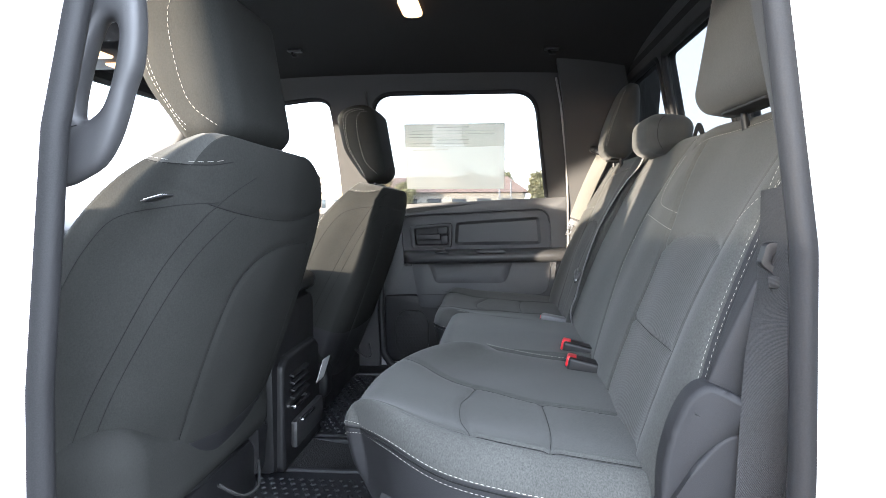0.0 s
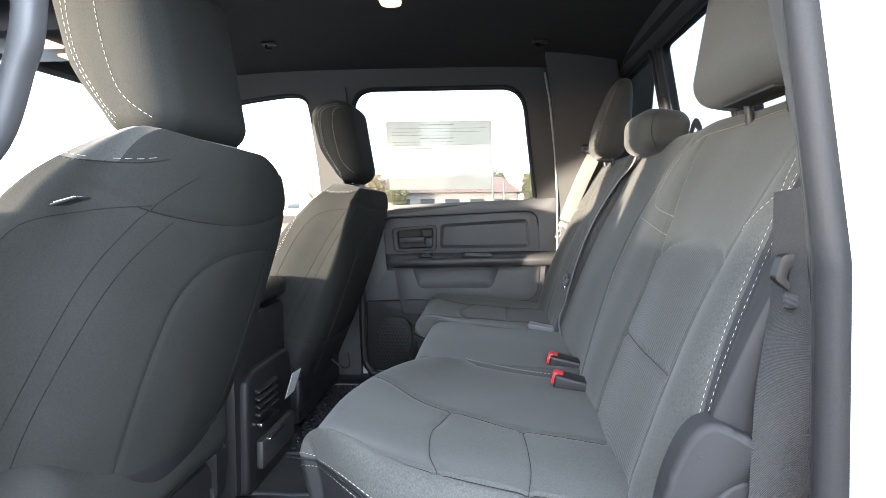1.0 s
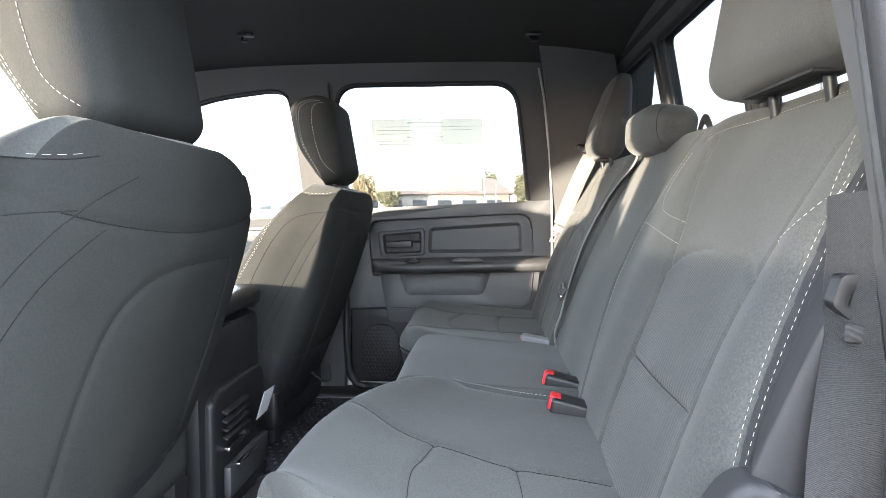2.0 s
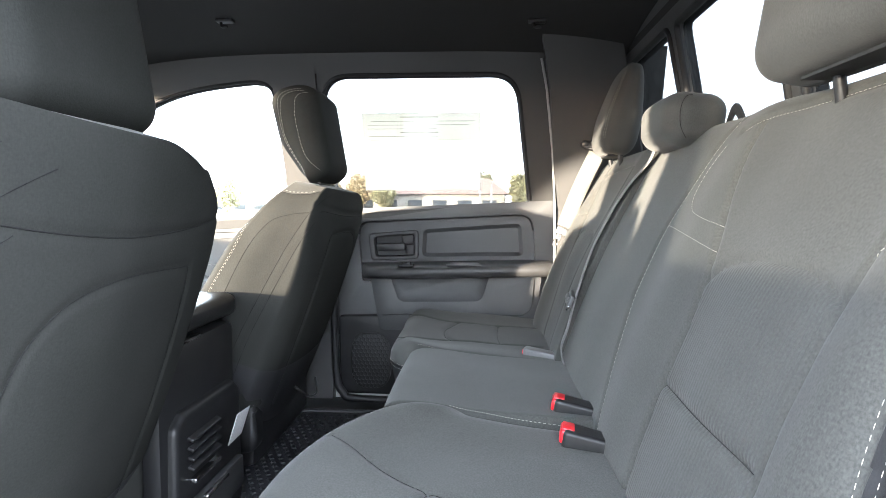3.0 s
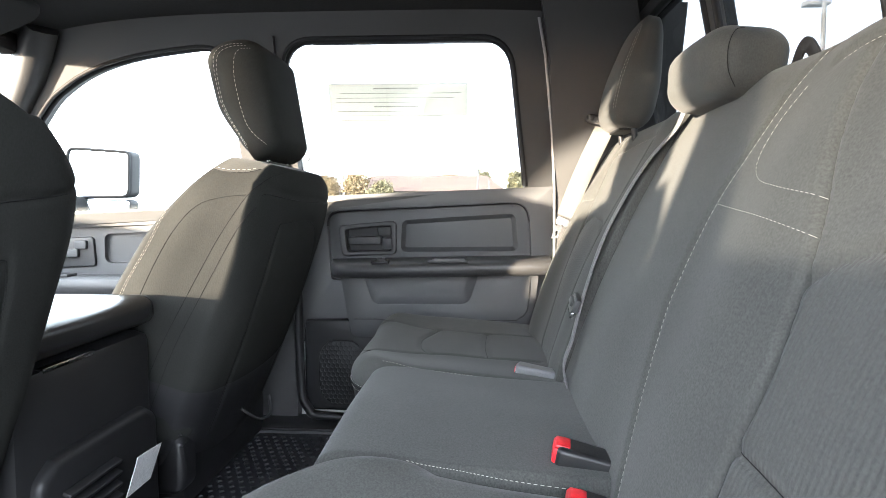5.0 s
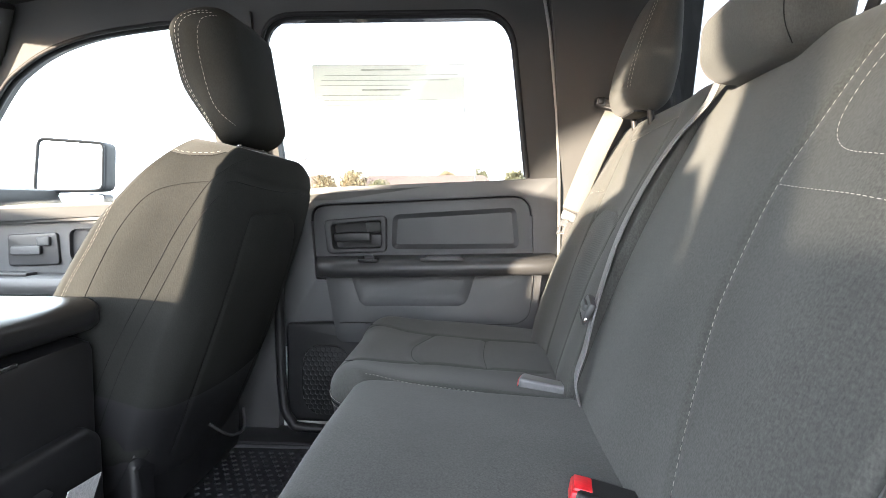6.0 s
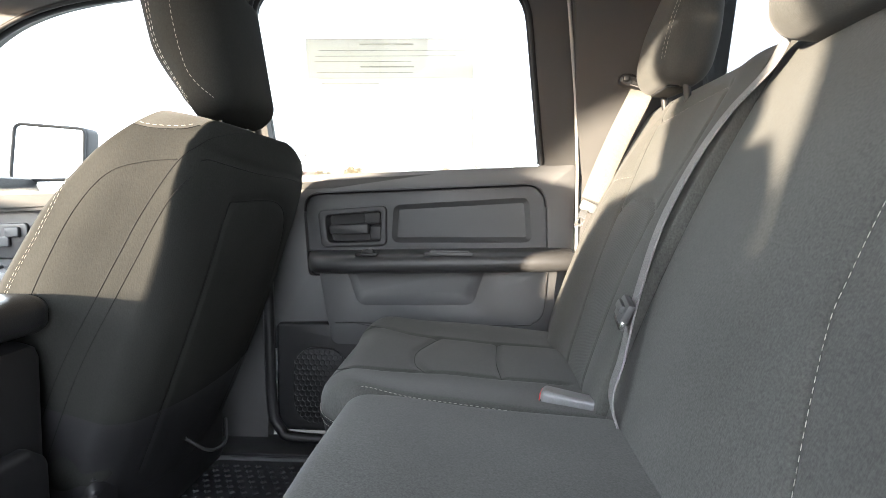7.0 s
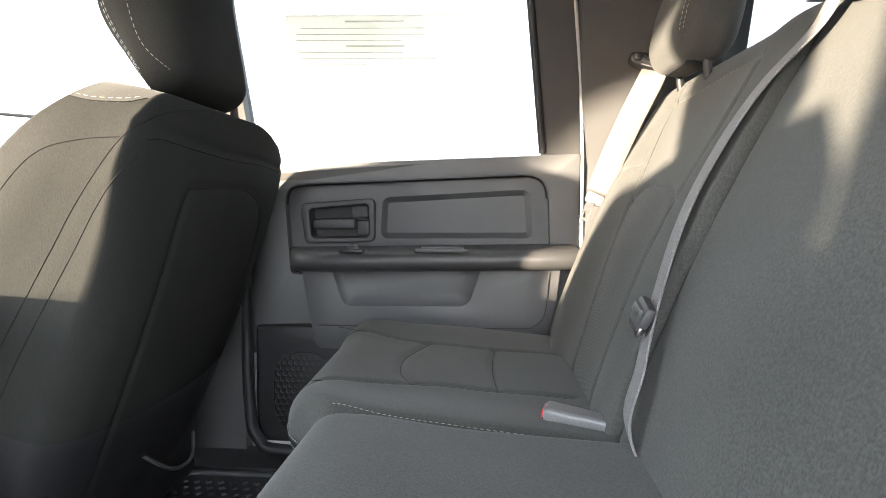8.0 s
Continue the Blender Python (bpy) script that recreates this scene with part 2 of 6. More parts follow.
def even(line, step):
    """Points at even steps along a line."""
    line = np.array(line, float)
    d = np.concatenate([[0], np.cumsum(np.linalg.norm(np.diff(line, axis=0), axis=1))])
    n = max(1, int(d[-1] / step))
    return np.stack([np.interp(np.linspace(0, d[-1], n + 1), d, line[:, k]) for k in range(line.shape[1])], 1)


def bell(u, c, w):
    return np.exp(-((u - c) / w) ** 2)


def step_up(x, a, b):
    t = np.clip((x - a) / (b - a), 0, 1)
    return t * t * (3 - 2 * t)


def tube(line, radius, closed=False, sides=8, flat=None, up=None):
    """A bmesh swept along a line; flat: (half width, half height) of a flattened section, whose width lies across up."""
    pts = [Vector(p) for p in line]
    n = len(pts)
    bm = bmesh.new()
    rings = []
    ref = Vector(up) if up is not None else None
    prev = None
    for i, p in enumerate(pts):
        a = pts[(i - 1) % n] if (closed or i) else p
        b = pts[(i + 1) % n] if (closed or i < n - 1) else p
        t = (b - a).normalized()
        if ref is not None:
            r = ref if not callable(ref) else ref
            side = t.cross(r).normalized()
        elif prev is None:
            side = t.cross(Vector((0, 0, 1)) if abs(t.z) < 0.9 else Vector((1, 0, 0))).normalized()
        else:
            side = (prev - t * prev.dot(t)).normalized()
        prev = side
        nrm = side.cross(t).normalized()
        ring = []
        rr = radius[i] if isinstance(radius, (list, tuple, np.ndarray)) else radius
        for k in range(sides):
            an = 2 * math.pi * (k + 0.5) / sides
            c, s = math.cos(an), math.sin(an)
            if flat:
                c = math.copysign(abs(c) ** 0.5, c) * flat[0]
                s = math.copysign(abs(s) ** 0.5, s) * flat[1]
            else:
                c, s = c * rr, s * rr
            ring.append(bm.verts.new(p + side * c + nrm * s))
        rings.append(ring)
    for i in range(n if closed else n - 1):
        r0, r1 = rings[i], rings[(i + 1) % n]
        for k in range(sides):
            bm.faces.new((r0[k], r0[(k + 1) % sides], r1[(k + 1) % sides], r1[k]))
    if not closed:
        bm.faces.new(rings[0][::-1])
        bm.faces.new(rings[-1])
    return bm


def round_poly(pts, r, n=6):
    """A polygon with rounded corners; r: one radius or one for each corner."""
    out = []
    m = len(pts)
    for i in range(m):
        p, a, b = (Vector((*q, 0)) for q in (pts[i], pts[i - 1], pts[(i + 1) % m]))
        rr = r[i] if isinstance(r, (list, tuple)) else r
        u, v = (a - p), (b - p)
        ang = u.angle(v)
        cut = min(rr / math.tan(ang / 2), 0.48 * u.length, 0.48 * v.length)
        if cut < 1e-6:
            out.append((p.x, p.y))
            continue
        s, e = p + u.normalized() * cut, p + v.normalized() * cut
        for k in range(n + 1):
            t = k / n
            q = s * (1 - t) ** 2 + p * 2 * t * (1 - t) + e * t * t
            out.append((q.x, q.y))
    return out


def slab(outline, depth, frame_at, bevel=0.0, holes=(), segs=3):
    """A plate: an outline in the plane, pushed back by depth, its front edges rounded. frame_at: (x, y, z) of the plate to the world."""
    bm = bmesh.new()
    loops = [outline, *holes]
    edges = []
    for lp in loops:
        vs = [bm.verts.new((x, y, 0)) for x, y in lp]
        edges += [bm.edges.new((vs[i], vs[(i + 1) % len(vs)])) for i in range(len(vs))]
    if holes:
        bmesh.ops.triangle_fill(bm, use_beauty=True, edges=edges, normal=(0, 0, 1))
    else:
        bm.faces.new(bm.verts[:])
    bmesh.ops.recalc_face_normals(bm, faces=bm.faces)
    if sum(f.normal.z * f.calc_area() for f in bm.faces) < 0:
        bmesh.ops.reverse_faces(bm, faces=bm.faces)
    front = bm.faces[:]
    res = bmesh.ops.extrude_face_region(bm, geom=front)
    top = [g for g in res["geom"] if isinstance(g, bmesh.types.BMFace)]
    # the new region is the front, the old one the back
    topv = {v for f in top for v in f.verts}
    for v in bm.verts:
        if v not in topv:
            v.co.z -= depth
    if bevel:
        rim = [e for e in bm.edges if e.verts[0] in topv and e.verts[1] in topv and sum(f in top for f in e.link_faces) == 1]
        bmesh.ops.bevel(bm, geom=rim, offset=bevel, segments=segs, affect="EDGES", profile=0.5, clamp_overlap=True)
    for v in bm.verts:
        v.co = frame_at(v.co.x, v.co.y, v.co.z)
    bmesh.ops.recalc_face_normals(bm, faces=bm.faces)
    return bm


def block(cx, cy, cz, hx, hy, hz, r=0.004, turn=None, segs=2):
    """A bevelled box as a bmesh."""
    bm = bmesh.new()
    bmesh.ops.create_cube(bm, size=2)
    for v in bm.verts:
        v.co = Vector((v.co.x * hx, v.co.y * hy, v.co.z * hz))
    if r:
        bmesh.ops.bevel(bm, geom=bm.edges[:], offset=min(r, 0.95 * min(hx, hy, hz)), segments=segs, affect="EDGES", profile=0.5)
    m = Matrix.Translation((cx, cy, cz)) @ (turn if turn else Matrix())
    bmesh.ops.transform(bm, matrix=m, verts=bm.verts)
    return bm


def merge(*bms):
    out = bmesh.new()
    for b in bms:
        me = bpy.data.meshes.new("tmp")
        b.to_mesh(me)
        b.free()
        out.from_mesh(me)
        bpy.data.meshes.remove(me)
    return out


def stitches(name, place, line, parent, label="off-white contrast stitching", pitch=0.0068, long=0.0045, thick=0.0008, material=None):
    """A row of threads along a line on a surface; place: maps (N, 2) points to the surface in the world."""
    ln = even(line, pitch)
    thick *= 0.40
    verts, faces = [], []
    eps = 0.002
    for k in range(len(ln) - 1):
        mid, d = (ln[k] + ln[k + 1]) / 2, ln[k + 1] - ln[k]
        d = d / max(np.linalg.norm(d), 1e-9)
        q = place(np.array([mid - d * long / 2, mid, mid + d * long / 2, mid + np.array([-d[1], d[0]]) * eps]))
        a, c, b, s = q
        if np.linalg.norm(b - a) > 2 * long or np.linalg.norm(s - c) > 0.01:
            continue
        t = (b - a) / max(np.linalg.norm(b - a), 1e-9)
        side = s - c
        side = side - t * (side @ t)
        side /= max(np.linalg.norm(side), 1e-9)
        nrm = np.cross(t, side)
        base = len(verts)
        for p, f in ((a, 0.25), (a + t * long * 0.2, 1.0), (b - t * long * 0.2, 1.0), (b, 0.25)):
            for an in (0, 1, 2, 3, 4, 5):
                w = an * math.pi / 3
                verts.append(p + (side * math.cos(w) + nrm * math.sin(w)) * thick * f)
        for r in range(3):
            for k2 in range(6):
                faces.append((base + r * 6 + k2, base + r * 6 + (k2 + 1) % 6, base + r * 6 + 6 + (k2 + 1) % 6, base + r * 6 + 6 + k2))
        faces.append(tuple(base + i for i in range(6))[::-1])
        faces.append(tuple(base + 18 + i for i in range(6)))
    return mesh_part(name, verts, faces, material or M_THREAD, parent, label) if len(verts) > 96 else None


def in_poly(u, v, poly):
    """Whether points lie within a polygon."""
    ins = np.zeros(u.shape, bool)
    for (x0, y0), (x1, y1) in zip(poly, poly[1:] + poly[:1]):
        hit = ((y0 > v) != (y1 > v)) & (u < (x1 - x0) * (v - y0) / (y1 - y0 + 1e-12) + x0)
        ins ^= hit
    return ins


def split_parts(verts, faces, parent, groups):
    """One padded body sewn from several covers: a list of (name, mask of faces, material, label)."""
    for nm, mask, m, lab in groups:
        fs = [f for f, k in zip(faces, mask) if k]
        used = sorted({i for f in fs for i in f})
        back = {i: j for j, i in enumerate(used)}
        mesh_part(nm, [verts[i] for i in used], [[back[i] for i in f] for f in fs], m, parent, lab, smooth=60)


def seam(place, line, parent, radius=0.0008, name="seam", step=0.006):
    """A fine dark sewn line laid along a surface."""
    pts = place(even(line, step))
    return part(name, tube([tuple(q) for q in pts], radius, False, 6), M_SEAM, parent, "", 60)

# ---- the ground and the cab ----
GROUND = -0.82
bm = bmesh.new()
bmesh.ops.create_grid(bm, x_segments=8, y_segments=8, size=1500)
bmesh.ops.translate(bm, verts=bm.verts, vec=(0, 0, GROUND))
tagged(part("ground", bm, M_ASPHALT), "dry grey asphalt of the sales lot", "ground", kind="structure")

FAR, NEAR = 0.90, -0.74          # inner faces of the two cab sides at the sill
TUMBLE = 0.278                   # how far the sides lean in, per metre of height


def lean_far(x, z, out):
    """A place on the far side above the sill; out: metres towards the outside."""
    return Vector((x, 1.066 - TUMBLE * z + out, z))


REAR_WIN = round_poly([(-0.203, 0.604), (0.368, 0.645), (0.322, 0.996), (-0.232, 0.996)], [0.02, 0.012, 0.085, 0.08], 8)
FRONT_TOP = curve_through([(-0.352, 0.78), (-0.362, 0.92), (-0.374, 0.965), (-0.413, 0.981), (-0.496, 0.975), (-0.592, 0.962), (-0.672, 0.943), (-0.736, 0.919), (-0.79, 0.889), (-0.834, 0.857), (-0.90, 0.785), (-0.97, 0.70), (-1.04, 0.61)], 4)
FRONT_WIN = [(-1.08, 0.565), (-0.345, 0.596)] + [(float(q[0]), float(q[1])) for q in FRONT_TOP]

# upper sides with the window openings
side = slab([(-1.66, 0.50), (-0.36, 0.572), (-0.30, 0.585), (0.40, 0.622), (0.44, 0.53), (0.72, 0.53), (0.72, 1.06), (-0.80, 1.06), (-0.88, 0.925), (-1.00, 0.80), (-1.12, 0.66), (-1.30, 0.56)], 0.05, lambda x, y, z: lean_far(x, y, -z), 0.0, [REAR_WIN, FRONT_WIN])
wall_far = part("wall_passenger_side", side, M_TRIM)
tagged(wall_far, "dark grey moulded plastic door frames and pillars", "cab side", kind="structure")
for win, low in ((REAR_WIN, 0.648), (FRONT_WIN, 0.61)):
    k0 = max(range(len(win)), key=lambda i: (win[i][1] <= low, i))
    ring = win[k0 + 1:] + win[:k0 + 1]
    ln = [lean_far(x, z, 0.0) for x, z in ring if z > low]
    part("window_seal", tube(ln, 0.005, False, 8), M_RUBBER, wall_far, "black rubber window seal", 60)
    part("glass_channel", tube([lean_far(x, z, 0.02) for x, z in ring if z > low], 0.008, False, 8), M_RUBBER, wall_far, "black rubber glass channel", 60)
# glass, a little outside the trim
for i, win in enumerate((REAR_WIN, FRONT_WIN)):
    g = slab([(x, z) for x, z in win], 0.004, lambda x, y, z: lean_far(x, y, 0.03 - z))
    pane = part("window_%d" % (i + 1), g, (M_GLASS_TINT, M_GLASS)[i], None, "", 0)
    pane.visible_shadow = i == 0
    tagged(pane, ("lightly tinted window glass of the rear door", "clear window glass of the front door")[i], "window", kind="structure")

# near side: front window opening and rear door opening, seen from outside
OPEN = round_poly([(-0.24, 0.0), (0.468, 0.0), (0.472, 0.40), (0.467, 0.58), (0.454, 0.80), (0.437, 1.02), (-0.175, 1.02), (-0.198, 0.82), (-0.207, 0.70), (-0.222, 0.45)], [0.06, 0.08, 0.6, 0.6, 0.6, 0.1, 0.08, 0.6, 0.6, 0.6], 8)


def near_y(z):
    """The near side's inner face: upright below the sill, leaning in above."""
    return NEAR + TUMBLE * max(0.0, z - 0.62) * 0.8


def near_face(x, z, out):
    return Vector((x, near_y(z) - out, z))


def sliced(outline, holes, depth, face):
    """A plate that follows the bend of the side: cut level by level before it is bent."""
    bm = slab(outline, depth, lambda x, y, z: Vector((x, z, y)), 0.0, holes)
    for k in range(24):
        geom = bm.verts[:] + bm.edges[:] + bm.faces[:]
        bmesh.ops.bisect_plane(bm, geom=geom, plane_co=(0, 0, 0.02 + k * 0.05), plane_no=(0, 0, 1))
    for v in bm.verts:
        v.co = face(v.co.x, v.co.z, -v.co.y)
    return bm


FRONT_NEAR = round_poly([(-1.66, 0.54), (-0.325, 0.640), (-0.245, 0.992), (-0.62, 0.992), (-0.90, 0.972), (-1.10, 0.92), (-1.60, 0.64)], [0.03, 0.02, 0.04, 0.1, 0.1, 0.1, 0.04], 8)
body = sliced([(-2.2, -0.35), (0.86, -0.35), (0.86, 1.14), (-0.66, 1.14), (-0.90, 1.03), (-1.13, 0.965), (-1.69, 0.65), (-2.2, 0.54)], [OPEN, FRONT_NEAR], 0.07, lambda x, z, o: near_face(x, z, 0.045 + o))
tagged(part("wall_driver_side", body, M_PAINT, None, "", 25), "white painted outer cab side round the open rear doorway", "cab body", kind="structure")


def ring_inset(poly, d):
    """The outline drawn in by d."""
    c = Vector((sum(p[0] for p in poly) / len(poly), sum(p[1] for p in poly) / len(poly)))
    out = []
    n = len(poly)
    for i in range(n):
        a, b = Vector(poly[i - 1]), Vector(poly[(i + 1) % n])
        t = (b - a).normalized()
        nrm = Vector((-t.y, t.x))
        p = Vector(poly[i])
        if (c - p).dot(nrm) < 0:
            nrm = -nrm
        out.append(tuple(p + nrm * d))
    return out


doorway = thing("doorway_seal", "double black rubber weatherstrip round the open rear doorway", "weatherstrip", (0.1, NEAR, 0.0), kind="structure")
part("outer_lip", tube([near_face(x, z, 0.045) for x, z in ring_inset(OPEN, 0.004)], 0.013, True, 10), M_RUBBER, doorway, "", 60)
part("bulb_seal", tube([near_face(x + (0.018 if x > 0.3 else -0.027 if x < -0.1 else 0.0), z, 0.022) for x, z in ring_inset(OPEN, 0.012)], 0.011, True, 10), M_RUBBER, doorway, "", 60)
part("inner_flange", tube([near_face(x + (0.033 if x > 0.3 else -0.052 if x < -0.1 else 0.0), z, 0.002) for x, z in ring_inset(OPEN, 0.018)], 0.013, True, 10), M_DOOR_DARK, doorway, "dark plastic pinch-weld trim", 60)

# inner pillar trims of the near side
b_pillar = sliced([(-0.35, -0.02), (-0.27, -0.02), (-0.257, 0.5), (-0.25, 0.66), (-0.235, 0.83), (-0.2, 1.05), (-0.208, 1.05), (-0.239, 0.86), (-0.238, 0.79), (-0.245, 0.74), (-0.266, 0.68), (-0.316, 0.5)], [], 0.03, lambda x, z, o: near_face(x, z, -0.02 + o))
tagged(part("b_pillar_trim", b_pillar, M_TRIM, None, "", 40), "dark grey plastic centre pillar trim with a seam", "pillar trim", kind="structure")
c_pillar = sliced([(0.498, -0.02), (0.68, -0.02), (0.64, 1.05), (0.44, 1.05), (0.462, 0.81), (0.478, 0.68), (0.488, 0.5)], [], 0.04, lambda x, z, o: near_face(x, z, -0.04 + o))
tagged(part("c_pillar_trim", c_pillar, M_TRIM, None, "", 40), "dark grey plastic rear pillar trim beside the seat", "pillar trim", kind="structure")

# far rear pillar trim, set inside the door frame
far_c = sliced([(0.44, -0.02), (0.69, -0.02), (0.67, 0.7), (0.575, 1.10), (0.375, 1.10), (0.41, 0.93), (0.437, 0.64), (0.445, 0.4)], [], 0.03,
               lambda x, z, o: Vector((x, 0.80 - 0.25 * max(0, z - 0.62) + 0.03 - o + 0.05 * math.exp(-((x - 0.43) / 0.025) ** 2), z)))
tagged(part("rear_pillar_trim", far_c, M_TRIM, None, "", 40), "grey plastic rear pillar trim beside the passenger door", "pillar trim", kind="structure")
part("door_shut_seal", tube([Vector((0.385, 0.765, 1.03)), Vector((0.403, 0.79, 0.95)), Vector((0.424, 0.82, 0.78)), Vector((0.434, 0.838, 0.64)), Vector((0.437, 0.84, 0.42)), Vector((0.43, 0.845, 0.2))], 0.0035, False, 8), M_SHUT, wall_far, "pale grey shut-line seal", 60)

# floor
bm = bmesh.new()
bmesh.ops.create_grid(bm, x_segments=60, y_segments=60, size=1)
for v in bm.verts:
    x, y = -0.55 + v.co.x * 1.25, CY + v.co.y * 0.86
    hump = 0.05 * math.exp(-((y - CY) / 0.2) ** 4) * float(step_up(np.array(-x), -0.05, 0.3))
    v.co = Vector((x, y, hump + 0.004 * noise.noise((x * 6, y * 6, 0))))
tagged(part("floor", bm, M_CARPET), "black carpeted cab floor", "floor", kind="structure")

# closing faces: rear wall with the back window, firewall, outer roof
BACK = lambda x, y, z: Vector((0.695 - 0.18 * (y - 0.55) - z, x, y))
PANES = [round_poly([(-0.60, 0.66), (-0.118, 0.66), (-0.112, 0.995), (-0.55, 0.985)], 0.03), round_poly([(-0.072, 0.66), (0.326, 0.66), (0.338, 0.998), (-0.068, 0.998)], 0.02), round_poly([(0.360, 0.66), (0.79, 0.66), (0.770, 1.002), (0.385, 1.002)], 0.03)]
back = part("wall_rear", slab([(-0.78, -0.05), (0.94, -0.05), (0.92, 0.6), (0.84, 1.10), (-0.68, 1.10), (-0.76, 0.6)], 0.03, BACK, 0.0, PANES), M_TRIM)
tagged(back, "grey trim of the rear wall round the three-part back window", "cab rear wall", kind="structure")
for p in PANES:
    part("window_seal", tube([BACK(x, z, 0.0) for x, z in p], 0.007, True, 8), M_RUBBER, back, "", 60)
for i, p in enumerate(PANES):
    g = part("window_%d" % (i + 3), slab(p, 0.004, lambda x, y, z: BACK(x, y, z - 0.012)), M_GLASS_BACK, None, "", 0)
    tagged(g, "lightly tinted pane of the sliding back window", "window", kind="structure")
tagged(part("wall_front", block(-1.95, CY, 0.1, 0.03, 0.9, 0.46, 0.01), M_BLACK), "dark firewall behind the dashboard", "cab front wall", kind="structure")
# windscreen pillars and header line
for sgn, nm in ((1, "windscreen_pillar"), (-1, "windscreen_pillar")):
    ln = [(-1.24, 0.79, 0.50), (-1.12, 0.785, 0.625), (-1.02, 0.77, 0.745), (-0.93, 0.75, 0.85), (-0.86, 0.72, 0.94), (-0.80, 0.68, 1.03)] if sgn > 0 else [(-1.68, 0.79, 0.55), (-1.36, 0.775, 0.86), (-1.20, 0.755, 0.96), (-1.06, 0.73, 1.01), (-0.95, 0.71, 1.03), (-0.82, 0.68, 1.045)]
    ln = curve_through([(x, CY + sgn * y, z) for x, y, z in ln], 6)
    tagged(part(nm, tube(ln, 0.05, False, 10, (0.036, 0.045), (0, 0, 1)), M_TRIM, None, "", 60), "grey plastic windscreen pillar trim", "pillar trim", kind="structure")
ws = bmesh.new()
vs = [[ws.verts.new((-1.74 + t * 0.90, CY + (k / 10 - 0.5) * 2 * (0.80 - 0.13 * t), 0.54 + t * 0.46 + 0.02 * (1 - (k / 5 - 1) ** 2))) for k in range(11)] for t in (0, 0.5, 1)]
for a in range(2):
    for k in range(10):
        ws.faces.new((vs[a][k], vs[a][k + 1], vs[a + 1][k + 1], vs[a + 1][k]))
wsg = part("window_6", ws, M_GLASS)
wsg.visible_shadow = False
tagged(wsg, "clear curved windscreen glass of the cab", "windscreen", kind="structure")
dash = tube([(-1.58, CY - 0.78, 0.45), (-1.58, CY - 0.3, 0.48), (-1.58, CY + 0.3, 0.48), (-1.58, CY + 0.78, 0.45)], 0.0, False, 16, (0.28, 0.16), (0, 0, 1))
tagged(part("dashboard", dash, M_BLACK, None, "", 60), "black moulded plastic dashboard under the windscreen", "dashboard")


# ceiling
def roof_z(x, y, lift=0.0):
    a = max(0.0, 1 - abs((y - CY) / 0.80) ** 3.2)
    b = max(0.0, 1 - abs((x + 0.10) / 0.85) ** 4) if x > -0.1 else max(0.0, 1 - abs((x + 0.10) / 0.80) ** 3.5)
    return 0.985 + lift + 0.145 * (a * b) ** 0.75


bm = bmesh.new()
bmesh.ops.create_grid(bm, x_segments=72, y_segments=72, size=1)
for v in bm.verts:
    x, y = -0.125 + v.co.x * 0.765, CY + v.co.y * 0.735
    v.co = Vector((x, y, roof_z(x, y)))
ceil = part("ceiling", bm, M_HEADLINER)
tagged(ceil, "dark charcoal felt headliner", "headliner", kind="structure")
bm = bmesh.new()
bmesh.ops.create_grid(bm, x_segments=30, y_segments=30, size=1)
for v in bm.verts:
    x, y = -0.16 + v.co.x * 0.82, CY + v.co.y * 0.86
    v.co = Vector((x, y, 1.05 + (0.16 * max(0, 1 - abs(v.co.y) ** 4) * max(0, 1 - abs(v.co.x) ** 6))))
tagged(part("roof", bm, M_PAINT), "white painted outer roof panel", "cab roof", kind="structure")

# outer skin of the far side below the windows
skin = slab([(-2.2, -0.35), (0.86, -0.35), (0.86, 0.60), (-1.0, 0.56), (-2.2, 0.5)], 0.03, lambda x, y, z: Vector((x, 0.975 - z, y)))
tagged(part("wall_passenger_outer", skin, M_PAINT, None, "", 0), "white painted outer cab side below the windows", "cab body", kind="structure")

# header and roof rails between headliner and outer roof
rails = merge(block(-0.885, CY, 1.035, 0.03, 0.70, 0.075, 0.02), block(0.635, CY, 1.085, 0.03, 0.72, 0.065, 0.02),
              block(-0.09, CY + 0.80, 1.07, 0.82, 0.055, 0.06, 0.02), block(-0.09, CY - 0.80, 1.07, 0.82, 0.055, 0.06, 0.02))
tagged(part("roof_rails", rails, M_HEADLINER), "dark headliner edging along the roof rails", "roof rail", kind="structure")

# far sill and door-step
tagged(part("door_sill", block(0.1, 0.86, 0.0, 0.75, 0.06, 0.045, 0.02), M_BLACK), "black plastic door sill plate", "sill", kind="structure")
far_b = sliced([(-0.385, 0.0), (-0.225, 0.0), (-0.215, 0.5), (-0.235, 0.65), (-0.240, 1.00), (-0.365, 1.00), (-0.345, 0.6)], [], 0.04,
               lambda x, z, o: Vector((x, 0.882 - 0.278 * max(0, z - 0.62) + o, z)))
tagged(part("centre_pillar_trim", far_b, M_TRIM, None, "", 40), "dark grey plastic centre pillar trim", "pillar trim", kind="structure")
part("pillar_edge_seal", tube(curve_through([(-0.222, 0.852, 0.62), (-0.213, 0.86, 0.4), (-0.208, 0.862, 0.15), (-0.19, 0.862, 0.075), (-0.12, 0.862, 0.052), (0.3, 0.862, 0.05)], 6), 0.012, False, 8), M_BLACK, wall_far, "glossy black door seal", 60)


# ---- passenger rear door ----
def panel_y(x, z):
    return 0.905 - 0.02 * (x - 0.1) / 0.5


def on_door(x, z, out):
    """out: metres into the cab."""
    return Vector((x, panel_y(x, z) - out, z))


